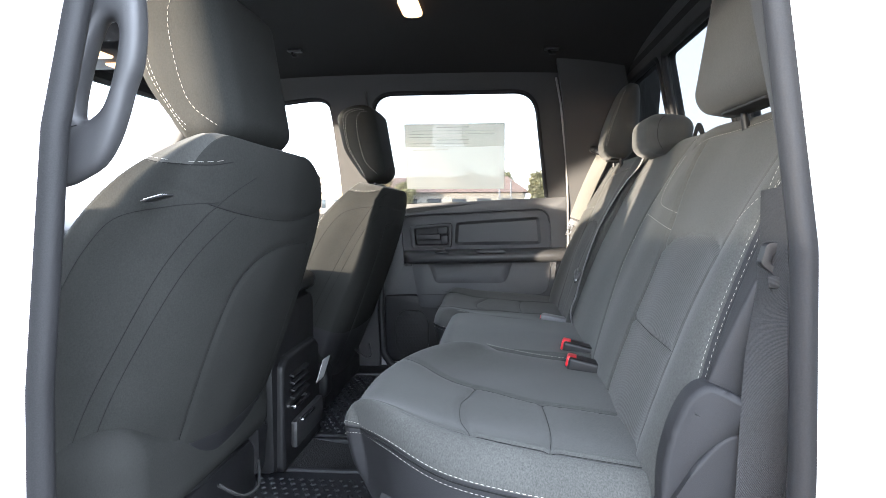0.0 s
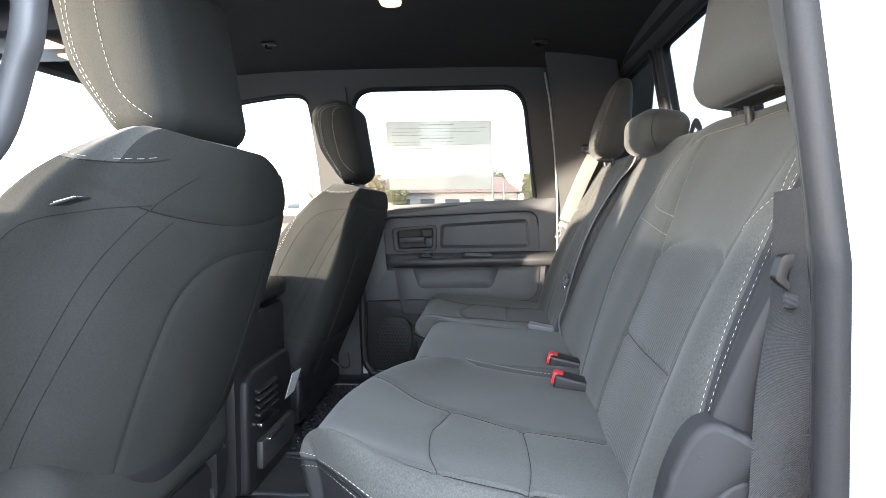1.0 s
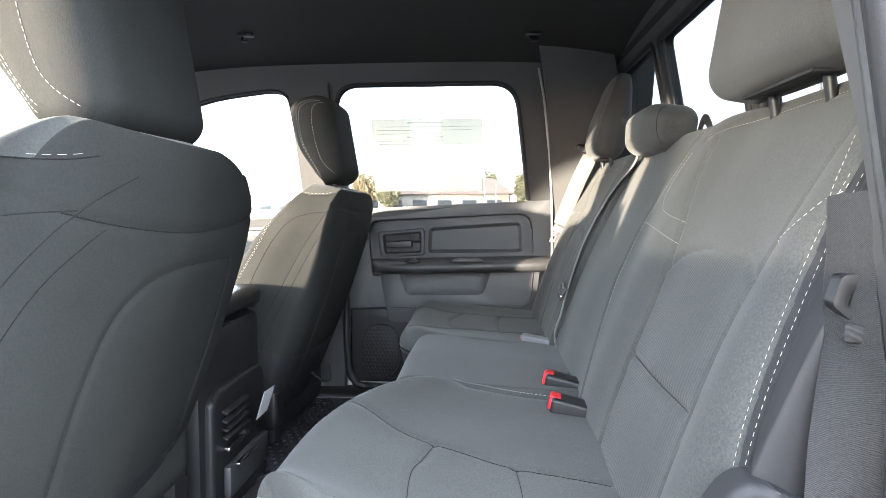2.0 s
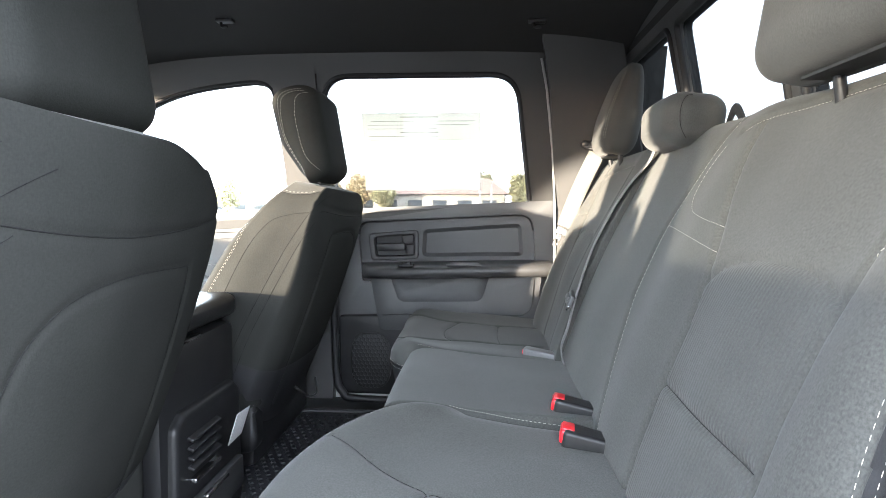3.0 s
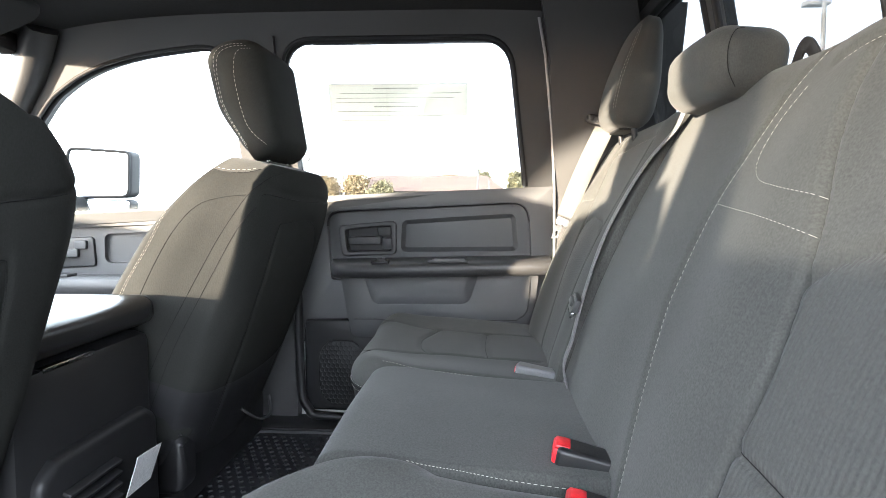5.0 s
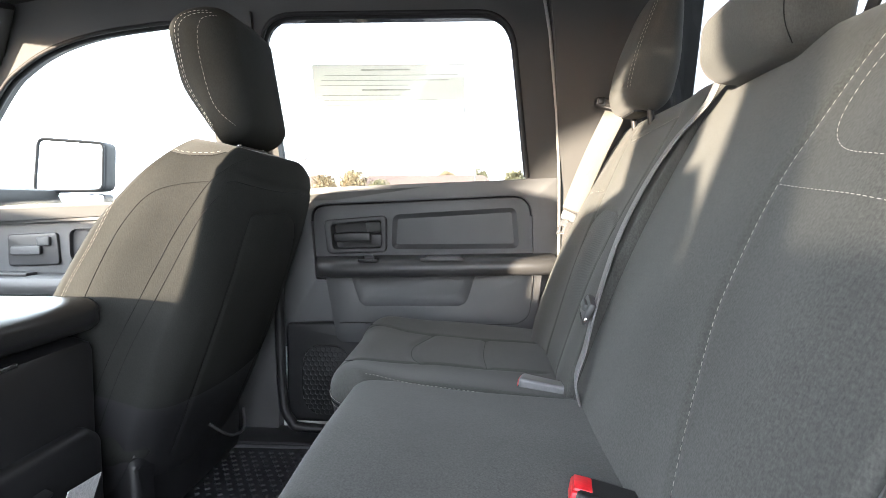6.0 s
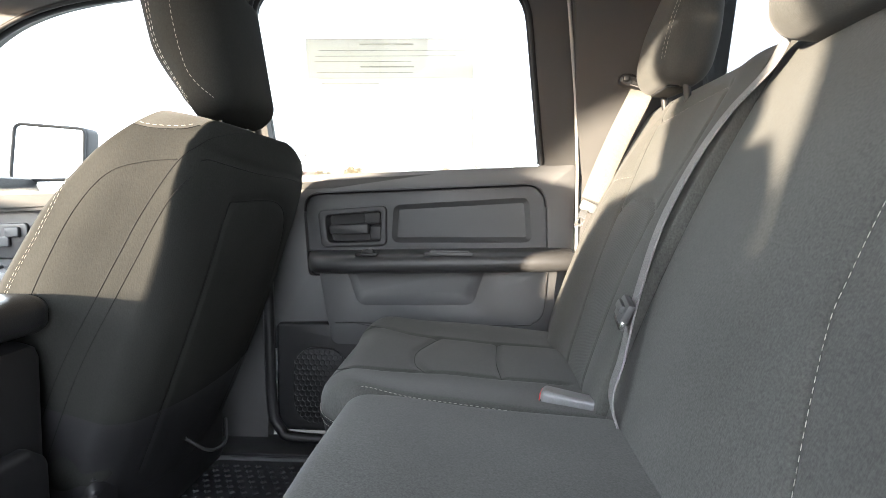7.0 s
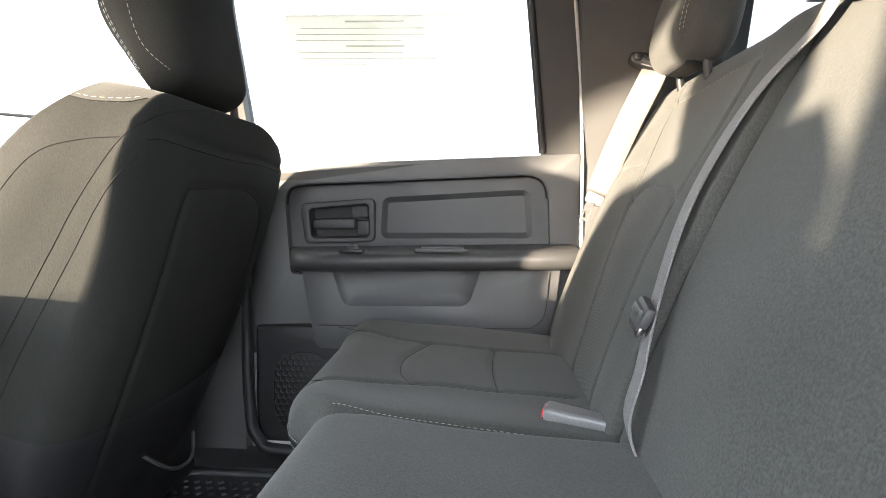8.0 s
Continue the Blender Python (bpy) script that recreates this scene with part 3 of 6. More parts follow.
rear_door = thing("passenger_rear_door", "dark grey plastic rear door panel with armrest, pocket and speaker", "car door", (0.1, 0.92, 0.05))
D = lambda x, y, z: on_door(x, y, z)
# field above and round the bezel, with a sunken surround
UP_OUT = round_poly([(-0.24, 0.24), (0.436, 0.24), (0.436, 0.648), (-0.24, 0.62)], [0.0, 0.01, 0.006, 0.006])
SUNK = round_poly([(-0.135, 0.405), (0.385, 0.405), (0.378, 0.612), (-0.148, 0.586)], [0.01, 0.01, 0.05, 0.04], 8)
part("upper_panel", slab(UP_OUT, 0.03, lambda x, y, z: D(x, y, z + 0.012), 0.004, [SUNK]), M_DOOR, rear_door)
REC = round_poly([(0.045, 0.478), (0.352, 0.483), (0.343, 0.58), (0.05, 0.561)], 0.018, 6)
BEZ = round_poly([(-0.108, 0.466), (0.036, 0.472), (0.036, 0.56), (-0.118, 0.547)], 0.014, 6)
part("middle_panel", slab([(x, z) for x, z in ring_inset(SUNK, -0.004)], 0.02, lambda x, y, z: D(x, y, z - 0.012), 0.0, [REC, BEZ]), M_PANEL, rear_door)
part("panel_groove", tube([D(x, z, 0.006) for x, z in SUNK[18:] + SUNK[:18] if z > 0.42], 0.0055, False, 6), M_BLACK, rear_door, "dark parting line", 60)
part("recess_pad", slab(REC, 0.01, lambda x, y, z: D(x, y, z - 0.020)), M_PANEL, rear_door)
lip = ring_inset(REC, 0.0)
bm = bmesh.new()
ra = [bm.verts.new(D(x, z, -0.012)) for x, z in lip]
rb = [bm.verts.new(D(x, z, -0.0205)) for x, z in ring_inset(REC, 0.012)]
for i in range(len(ra)):
    bm.faces.new((ra[i], ra[(i + 1) % len(ra)], rb[(i + 1) % len(rb)], rb[i]))
part("recess_edge", bm, M_PANEL, rear_door, "", 50)
# handle bezel
bez = part("handle_bezel", slab(BEZ, 0.05, lambda x, y, z: D(x, y, z + 0.003), 0.003, [round_poly([(-0.094, 0.478), (0.024, 0.482), (0.024, 0.548), (-0.100, 0.536)], 0.010, 5)]), M_DOOR_DARK, rear_door, "dark plastic handle bezel")
part("handle_cup", slab(round_poly([(-0.105, 0.47), (0.03, 0.47), (0.03, 0.556), (-0.105, 0.545)], 0.01), 0.01, lambda x, y, z: D(x, y, z - 0.045)), M_BLACK, bez)
part("door_handle", slab(round_poly([(-0.092, 0.495), (-0.005, 0.497), (-0.005, 0.520), (-0.094, 0.516)], 0.006), 0.018, lambda x, y, z: D(x, y, z - 0.004), 0.004), M_DOOR_DARK, bez, "dark grey pull handle")
part("lock_slider", slab(round_poly([(-0.012, 0.518), (0.022, 0.520), (0.022, 0.546), (-0.018, 0.543)], 0.006), 0.018, lambda x, y, z: D(x, y, z - 0.008), 0.004), M_TRIM, bez, "grey lock slider")
part("handle_hinge", slab(round_poly([(-0.005, 0.484), (0.021, 0.484), (0.021, 0.514), (-0.005, 0.514)], 0.004), 0.02, lambda x, y, z: D(x, y, z - 0.022), 0.003), M_DOOR_DARK, bez)
# armrest: a swept roll
secs = []
for i, x in enumerate(np.linspace(-0.14, 0.425, 40)):
    k = (x + 0.14) / 0.565
    reach = 0.115 * (1 - math.exp(-k * 22)) * (1 - 0.12 * math.exp(-(1 - k) * 18))
    ztop = 0.458 + 0.016 * k
    prof = [(-0.02, ztop), (reach * 0.55, ztop + 0.001), (reach - 0.016, ztop - 0.002), (reach - 0.005, ztop - 0.008), (reach, ztop - 0.02), (reach - 0.004, ztop - 0.032), (reach - 0.016, ztop - 0.04), (reach * 0.5, ztop - 0.042), (-0.02, ztop - 0.042)]
    secs.append([D(x, z, o) for o, z in prof])
bm = bmesh.new()
rows = [[bm.verts.new(p) for p in sec] for sec in secs]
for a, b in zip(rows[:-1], rows[1:]):
    for k in range(len(a)):
        bm.faces.new((a[k], a[(k + 1) % len(a)], b[(k + 1) % len(b)], b[k]))
bm.faces.new(rows[0])
bm.faces.new(rows[-1][::-1])
bmesh.ops.subdivide_edges(bm, edges=[e for e in bm.edges], cuts=1, smooth=0.6)
armrest = part("armrest", bm, M_VINYL, rear_door, "black soft vinyl armrest", 70)
part("pull_cup", merge(block(0.178, 0.815, 0.468, 0.040, 0.012, 0.004, 0.002), block(0.176, 0.798, 0.465, 0.049, 0.004, 0.004, 0.002)), M_VINYL, armrest, "grey rim of the pull cup")
part("window_switch", merge(block(0.010, 0.808, 0.462, 0.022, 0.016, 0.003, 0.002), block(0.012, 0.808, 0.466, 0.012, 0.008, 0.005, 0.003)), M_BLACK, armrest, "black window switch")
part("switch_rocker", block(0.018, 0.806, 0.4715, 0.004, 0.004, 0.0015, 0.001), M_GREYPL, armrest)
# lower panel with map pocket
POCK = round_poly([(-0.045, 0.428), (0.250, 0.428), (0.226, 0.353), (-0.018, 0.348)], [0.004, 0.004, 0.03, 0.025], 6)
POCK_IN = round_poly([(-0.030, 0.428), (0.232, 0.428), (0.206, 0.372), (-0.008, 0.367)], [0.004, 0.004, 0.022, 0.018], 6)
LOW = round_poly([(-0.106, 0.435), (0.40, 0.435), (0.385, 0.285), (0.36, 0.262), (-0.075, 0.262)], [0.01, 0.01, 0.03, 0.03, 0.02], 6)
part("lower_panel", slab(LOW, 0.06, lambda x, y, z: D(x, y, z + 0.045), 0.009, [POCK]), M_PANEL, rear_door)
part("lower_groove", tube([D(x, z, 0.0462) for x, z in curve_through([(-0.068, 0.308), (0.10, 0.310), (0.32, 0.312), (0.352, 0.318), (0.370, 0.335), (0.376, 0.37), (0.379, 0.425)], 5)], 0.0016, False, 6), M_BLACK, rear_door, "dark parting line", 60)
bm = bmesh.new()
ra = [bm.verts.new(D(x, z, 0.0445)) for x, z in POCK]
rb = [bm.verts.new(D(x, z, 0.0325)) for x, z in POCK_IN]
for i in range(len(ra)):
    bm.faces.new((ra[i], ra[(i + 1) % len(ra)], rb[(i + 1) % len(rb)], rb[i]))
bm.faces.new(rb)
part("pocket_front", bm, M_PANEL, rear_door, "", 50)
# speaker corner
part("speaker_panel", slab(round_poly([(-0.205, 0.06), (0.05, 0.06), (0.02, 0.25), (-0.055, 0.275), (-0.09, 0.305), (-0.205, 0.30)], [0.02, 0.02, 0.02, 0.02, 0.02, 0.01]), 0.05, lambda x, y, z: D(x, y, z + 0.028), 0.012), M_BLACK, rear_door, "black speaker panel")
part("speaker_ledge", slab(round_poly([(-0.2, 0.262), (-0.09, 0.265), (-0.075, 0.300), (-0.2, 0.296)], 0.012), 0.03, lambda x, y, z: D(x, y, z + 0.026), 0.012), M_DOOR, rear_door)
rim = [(-0.105 + 0.062 * math.copysign(abs(math.cos(a)) ** 0.7, math.cos(a)), 0.165 + 0.085 * math.copysign(abs(math.sin(a)) ** 0.7, math.sin(a))) for a in np.linspace(0, 2 * math.pi, 40, endpoint=False)]
grille = part("speaker_grille", slab(rim, 0.01, lambda x, y, z: D(x, y, z + 0.034), 0.004), M_BLACK, rear_door, "black honeycomb speaker grille")
bm = bmesh.new()
for r in range(14):
    for c in range(11):
        x, z = -0.105 + (c - 5 + 0.5 * (r % 2)) * 0.0115, 0.165 + (r - 6.5) * 0.0118
        if ((x + 0.105) / 0.056) ** 4 + ((z - 0.165) / 0.079) ** 4 < 1:
            o = [bm.verts.new(D(x + 0.0062 * math.cos(k * math.pi / 3 + math.pi / 6), z + 0.0062 * math.sin(k * math.pi / 3 + math.pi / 6), 0.038)) for k in range(6)]
            n_ = [bm.verts.new(D(x + 0.0044 * math.cos(k * math.pi / 3 + math.pi / 6), z + 0.0044 * math.sin(k * math.pi / 3 + math.pi / 6), 0.0375)) for k in range(6)]
            for k in range(6):
                bm.faces.new((o[k], o[(k + 1) % 6], n_[(k + 1) % 6], n_[k]))
part("grille_mesh", bm, M_BLACK, grille)

# front passenger door panel, seen between seat and window
front_door = thing("passenger_front_door", "dark grey plastic front door panel with armrest", "car door", (-0.8, 0.92, 0.05))
F_OUT = round_poly([(-1.45, 0.1), (-0.37, 0.1), (-0.352, 0.60), (-1.45, 0.556)], 0.01)
F_SUNK = round_poly([(-1.12, 0.385), (-0.42, 0.395), (-0.43, 0.556), (-1.12, 0.525)], 0.04)
part("upper_panel", slab(F_OUT, 0.03, lambda x, y, z: D(x, y, z + 0.014), 0.004, [F_SUNK]), M_DOOR, front_door)
F_REC = round_poly([(-0.772, 0.440), (-0.46, 0.452), (-0.465, 0.535), (-0.772, 0.520)], 0.02)
part("middle_panel", slab(ring_inset(F_SUNK, -0.004), 0.02, lambda x, y, z: D(x, y, z - 0.004), 0.0, [F_REC]), M_DOOR, front_door)
part("recess_pad", slab(ring_inset(F_REC, -0.003), 0.01, lambda x, y, z: D(x, y, z - 0.018)), M_DOOR, front_door)
fb = part("handle_bezel", slab(round_poly([(-0.935, 0.425), (-0.795, 0.431), (-0.80, 0.513), (-0.935, 0.506)], 0.012), 0.02, lambda x, y, z: D(x, y, z + 0.004), 0.004), M_DOOR_DARK, front_door)
part("door_handle", slab(round_poly([(-0.92, 0.455), (-0.84, 0.457), (-0.84, 0.480), (-0.92, 0.477)], 0.006), 0.01, lambda x, y, z: D(x, y, z + 0.014), 0.003), M_DOOR, fb, "grey pull handle")
part("lock_slider", slab(round_poly([(-0.85, 0.478), (-0.815, 0.48), (-0.815, 0.503), (-0.85, 0.501)], 0.006), 0.01, lambda x, y, z: D(x, y, z + 0.014), 0.003), M_DOOR, fb)
part("armrest", block(-0.76, 0.85, 0.393, 0.38, 0.055, 0.024, 0.018), M_VINYL, front_door, "black soft vinyl armrest")
part("window_switch", block(-0.85, 0.83, 0.419, 0.06, 0.02, 0.005, 0.003), M_BLACK, front_door, "black switch plate")

# the driver-side rear door, swung open forwards beside the camera
swing = radians(67)
HINGE = Vector((-0.34, -0.80, 0.0))


def on_open(x, z, out):
    """x: from the hinge along the door; out: towards its outer skin."""
    a = Vector((math.cos(swing), -math.sin(swing), 0))
    n = Vector((-math.sin(swing), -math.cos(swing), 0))
    return HINGE + a * (x + 0.28) + n * out + Vector((0, 0, z)) + n * (-TUMBLE * max(0, z - 0.62) * 0.8)


OPEN_WIN = round_poly([(-0.15, 0.655), (0.365, 0.665), (0.322, 0.996), (-0.232, 0.996)], [0.02, 0.012, 0.085, 0.08], 8)
open_door = thing("driver_rear_door", "white rear door standing wide open beside the doorway", "car door", (-0.3, -1.2, 0.0))
DO = round_poly([(-0.26, 0.02), (0.46, 0.02), (0.44, 0.56), (0.40, 1.03), (-0.25, 1.03), (-0.26, 0.65)], 0.04)
part("outer_skin", slab(DO, 0.02, lambda x, y, z: on_open(x, y, 0.06 - z - 0.02), 0.0, [OPEN_WIN]), M_PAINT, open_door, "white painted skin", 0)
part("inner_panel", slab(ring_inset(DO, 0.02), 0.03, lambda x, y, z: on_open(x, y, -z), 0.0, [OPEN_WIN]), M_DOOR, open_door, "dark grey inner panel", 0)
part("window_pane", slab(OPEN_WIN, 0.004, lambda x, y, z: on_open(x, y, 0.035 - z)), M_GLASS_TINT, open_door, "", 0)

# ---- rear bench seat ----
RAKE = math.atan(0.43)
S_AX, N_AX = np.array([math.sin(RAKE), 0, math.cos(RAKE)]), np.array([-math.cos(RAKE), 0, math.sin(RAKE)])


def back_place(u, s, d, c0):
    """u: along the bench; s: up the seat back from its foot; d: out of its face."""
    o = np.array([c0 + 0.43 * 0.27, 0, 0.27])
    return o + np.outer(s, S_AX) + np.outer(d, N_AX) + np.outer(u, [0, 1, 0])


def furrow(u, s, lines, width=0.0045, depth=0.004):
    h = np.zeros(u.shape)
    for ln in lines:
        h -= depth * np.exp(-(line_gap(u, s, ln) / width) ** 2)
    return h


def smooth(pts, n=6):
    return [tuple(p) for p in curve_through(pts, n)]


# seams of the wider part of the back, as (u, s)
L_A = smooth([(-0.128, 0.53), (-0.092, 0.49), (-0.072, 0.42), (-0.06, 0.36), (-0.064, 0.28), (-0.07, 0.24), (-0.105, 0.152), (-0.135, 0.09), (-0.15, 0.02)])
L_B = smooth([(-0.222, 0.500), (-0.224, 0.46), (-0.243, 0.405), (-0.278, 0.338), (-0.305, 0.25), (-0.303, 0.19), (-0.305, 0.14), (-0.315, 0.02)])
L_TOP = smooth([(-0.165, 0.498), (-0.225, 0.508), (-0.332, 0.513), (-0.476, 0.515), (-0.60, 0.510)])
L_U = smooth([(-0.128, 0.482), (-0.108, 0.452), (-0.107, 0.412), (-0.136, 0.388), (-0.195, 0.376), (-0.258, 0.369)])
L_ROW = smooth([(-0.066, 0.363), (-0.185, 0.35), (-0.272, 0.339)])
L_ARCH = smooth([(-0.295, 0.305), (-0.325, 0.327), (-0.391, 0.339), (-0.445, 0.339), (-0.50, 0.334), (-0.545, 0.318)])
L_CREASE = smooth([(-0.303, 0.187), (-0.414, 0.186), (-0.535, 0.185)])
L_BOL = smooth([(-0.565, 0.49), (-0.558, 0.43), (-0.556, 0.38), (-0.548, 0.32), (-0.545, 0.25), (-0.552, 0.16), (-0.57, 0.05)])
L_OUT = smooth([(-0.612, 0.42), (-0.617, 0.38), (-0.625, 0.31), (-0.632, 0.25), (-0.641, 0.20), (-0.652, 0.16)])


def near_swell(u, s):
    """The padding of the wider part: bolsters, the sunken middle and a soft lumbar bow."""
    up = step_up(s, 0.56, 0.36)
    h = 0.014 * bell(u, -0.595, 0.045) * up + 0.009 * bell(u, -0.20, 0.075) * step_up(s, 0.0, 0.12)
    h += 0.007 * bell(u, 0.06, 0.13) - 0.012
    h += 0.010 * bell(u, -0.43, 0.10) * bell(s, 0.25, 0.10) + 0.008 * bell(u, -0.43, 0.1) * bell(s, 0.09, 0.07)
    h += 0.016 * np.sin(np.clip(s / 0.52, 0, 1) * math.pi) - 0.008 * step_up(s, 0.08, 0.0)
    return h


def far_swell(u, s):
    up = step_up(s, 0.56, 0.36)
    h = 0.016 * bell(u, 0.66, 0.06) * up + 0.006 * bell(u, 0.33, 0.05) - 0.010
    h += 0.010 * bell(u, 0.47, 0.08) * bell(s, 0.25, 0.10)
    h += 0.020 * np.sin(np.clip(s / 0.52, 0, 1) * math.pi) - 0.012 * step_up(s, 0.08, 0.0)
    return h


def seat_back(name, thing_ob, u0, u1, c0, swell, lines, panel, label, side_line=None):
    hx, hy, hz = (u1 - u0) / 2, 0.285, 0.06
    uc, sc = (u0 + u1) / 2, 0.265
    p, faces = rbox((hx, hy, hz), (0.007, 0.045, 0.045), (0.0046, 0.0046, 0.02))

    def shape(q):
        u, s = q[:, 0] + uc, q[:, 1] + sc
        front = step_up(q[:, 2], -hz, hz * 0.2)
        inner = step_up(hx - np.abs(q[:, 0]), 0.0, 0.012) * step_up(hy - np.abs(q[:, 1]), 0.0, 0.03)
        h = swell(u, s) + furrow(u, s, lines) * inner
        # the outer shoulder of the back slopes down to the side
        return back_place(u, s, q[:, 2] - hz + h * front, c0)

    w = shape(p)
    mid_u = np.array([np.mean(p[f, 0]) + uc for f in faces])
    mid_s = np.array([np.mean(p[f, 1]) + sc for f in faces])
    front = np.array([np.mean(p[f, 2]) > hz * 0.6 for f in faces])
    pick = in_poly(mid_u, mid_s, panel) & front
    edge = np.interp(mid_s, [q[1] for q in side_line][::-1], [q[0] for q in side_line][::-1]) if side_line else np.full(len(faces), -9.0)
    flank = (mid_u < edge - 0.004) & ~pick
    groups = [(name, ~pick & ~flank, M_CLOTH, label), ("ribbed_insert", pick, M_RIB, "grey ribbed cloth insert")]
    split_parts(w, faces, thing_ob, groups + ([("bolster_side", flank, M_SIDE, "smooth dark vinyl bolster side")] if side_line else []))
    return lambda pts: shape(np.column_stack([pts[:, 0] - uc, pts[:, 1] - sc, np.full(len(pts), hz + 0.0008)]))


bench = thing("rear_bench_seat", "dark grey cloth rear bench seat with off-white stitching", "car seat", (0.3, CY, 0.0))
P_NEAR = [q for q in L_ARCH] + [q for q in L_BOL if q[1] < 0.32] + [(-0.315, 0.0)] + [q for q in L_B if q[1] < 0.305][::-1]
on_near = seat_back("seat_back", bench, -0.675, 0.2665, 0.238, near_swell, [L_A, L_B, L_B, L_TOP, L_ARCH, L_CREASE, L_BOL, L_OUT, [(a - 0.013, b) for a, b in L_OUT]], P_NEAR, "grey cloth seat back, wider part", L_OUT)
F_ARCH = smooth([(0.565, 0.30), (0.545, 0.324), (0.50, 0.332), (0.46, 0.331), (0.40, 0.324), (0.36, 0.305)])
F_BOL = smooth([(0.655, 0.52), (0.61, 0.42), (0.565, 0.30), (0.53, 0.20), (0.52, 0.05)])
F_IN = smooth([(0.35, 0.49), (0.345, 0.40), (0.36, 0.305), (0.37, 0.15), (0.37, 0.02)])
F_TOP = smooth([(0.64, 0.472), (0.56, 0.485), (0.46, 0.492), (0.37, 0.490), (0.348, 0.46), (0.344, 0.39)])
F_ROW = smooth([(0.76, 0.36), (0.68, 0.36), (0.60, 0.37)])
P_FAR = F_ARCH + [(0.36, 0.305), (0.37, 0.15), (0.37, 0.02), (0.52, 0.02)] + [q for q in F_BOL if q[1] < 0.29][::-1]
on_far = seat_back("seat_back", bench, 0.268, 0.80, 0.233, far_swell, [F_ARCH, F_BOL, F_IN, F_TOP, F_ROW], P_FAR, "grey cloth seat back, narrower part")
for ln in (L_A, L_TOP, L_U, L_ROW):
    stitches("stitching", on_near, [(a - 0.004, b) for a, b in ln], bench)
for d in (0.000, 0.013):
    stitches("stitching", on_near, [(a - d + 0.002, b) for a, b in L_OUT], bench, thick=0.0007, long=0.0040)
for ln in (smooth([(-0.585, 0.455), (-0.598, 0.43), (-0.61, 0.395)]), smooth([(-0.555, 0.355), (-0.59, 0.375), (-0.62, 0.41)])):
    stitches("stitching", on_near, ln, bench, thick=0.0009)
stitches("stitching", on_far, [q for q in F_TOP], bench, pitch=0.0095, thick=0.0006)
stitches("stitching", on_far, F_ROW, bench, pitch=0.0095, thick=0.0006)

for ln in (L_CREASE,):
    seam(on_near, ln, bench, 0.0004)
for ln in (F_BOL,):
    seam(on_far, ln, bench)

# cushions


def cushion(name, u0, u1, v0, v1, ztop, slope, dish, lines, label, corner, front_drop=0.0, cut=None):
    """A seat cushion; u along the bench, v backwards. dish: swell over (u, v)."""
    hx, hy, hz = (v1 - v0) / 2, (u1 - u0) / 2, 0.062
    vc, uc = (v0 + v1) / 2, (u0 + u1) / 2
    p, faces = rbox((hx, hy, hz), corner, (0.0046, 0.0046, 0.02))

    def shape(q):
        v, u = q[:, 0] + vc, q[:, 1] + uc
        up = step_up(q[:, 2], -hz, hz * 0.2)
        inner = step_up(hx - np.abs(q[:, 0]), 0.0, 0.03)
        h = dish(u, v) + furrow(u, v, [[(b, a) for a, b in ln] for ln in lines], 0.005, 0.0035) * inner
        z = ztop - slope * v - hz + q[:, 2] + h * up
        x = v - 0.02 * step_up(q[:, 2], hz, -hz) * step_up(v, v0 + 0.1, v0) * -1.0
        if cut is not None:
            x, u = cut(u, x, v)
        return np.column_stack([x, u, z])

    w = shape(p)
    low = np.array([np.mean(p[f, 2]) < hz - 0.045 for f in faces]) & (cut is not None)
    split_parts(w, faces, bench, [(name, ~low, M_CLOTH, label)] + ([("cushion_side", low, M_SIDE, "smooth dark vinyl cushion side")] if cut is not None else []))
    return shape, hz, vc, uc


def seat_line(sh, ln):
    shape, hz, vc, uc = sh
    return lambda pts: shape(np.column_stack([pts[:, 0] - vc, pts[:, 1] - uc, np.full(len(pts), hz + 0.0008)]))


def outboard_dish(mid, half, inner_sign):
    """Bolsters at both sides, a sunken seat and a raised knee roll."""
    def dish(u, v):
        e = (u - mid) / half
        h = 0.014 * (bell(e, -0.86, 0.30) + bell(e, 0.86, 0.30)) * step_up(v, 0.5, 0.12)
        h += 0.012 * bell(v, 0.055, 0.06) + 0.004 * bell(v, 0.20, 0.05) * bell(e, 0, 0.6) + 0.003 * bell(v, 0.33, 0.06) * bell(e, 0, 0.6)
        return h
    return dish


def bow_front(mid, half, amount, outer):
    """Rounds the front and draws in the outer front corner; outer: -1 or 1, the side of the door."""
    def cut(u, x, v):
        e = (u - mid) / half
        x = x + amount * np.clip(np.abs(e) - 0.55, 0, 1) ** 2 / 0.2 * step_up(v, 0.22, 0.0)
        x = x + (0.15 if outer < 0 else 0.03) * np.clip(-e * outer, 0, 1) ** 3.2 * step_up(v, 0.32, 0.0)
        out_e = np.clip(e * outer, 0, 1.2)
        u = mid + half * (e - outer * (0.60 * np.exp(-np.clip(v, 0, 1) / 0.11) + 0.04) * out_e ** 1.5)
        return x, u
    return cut


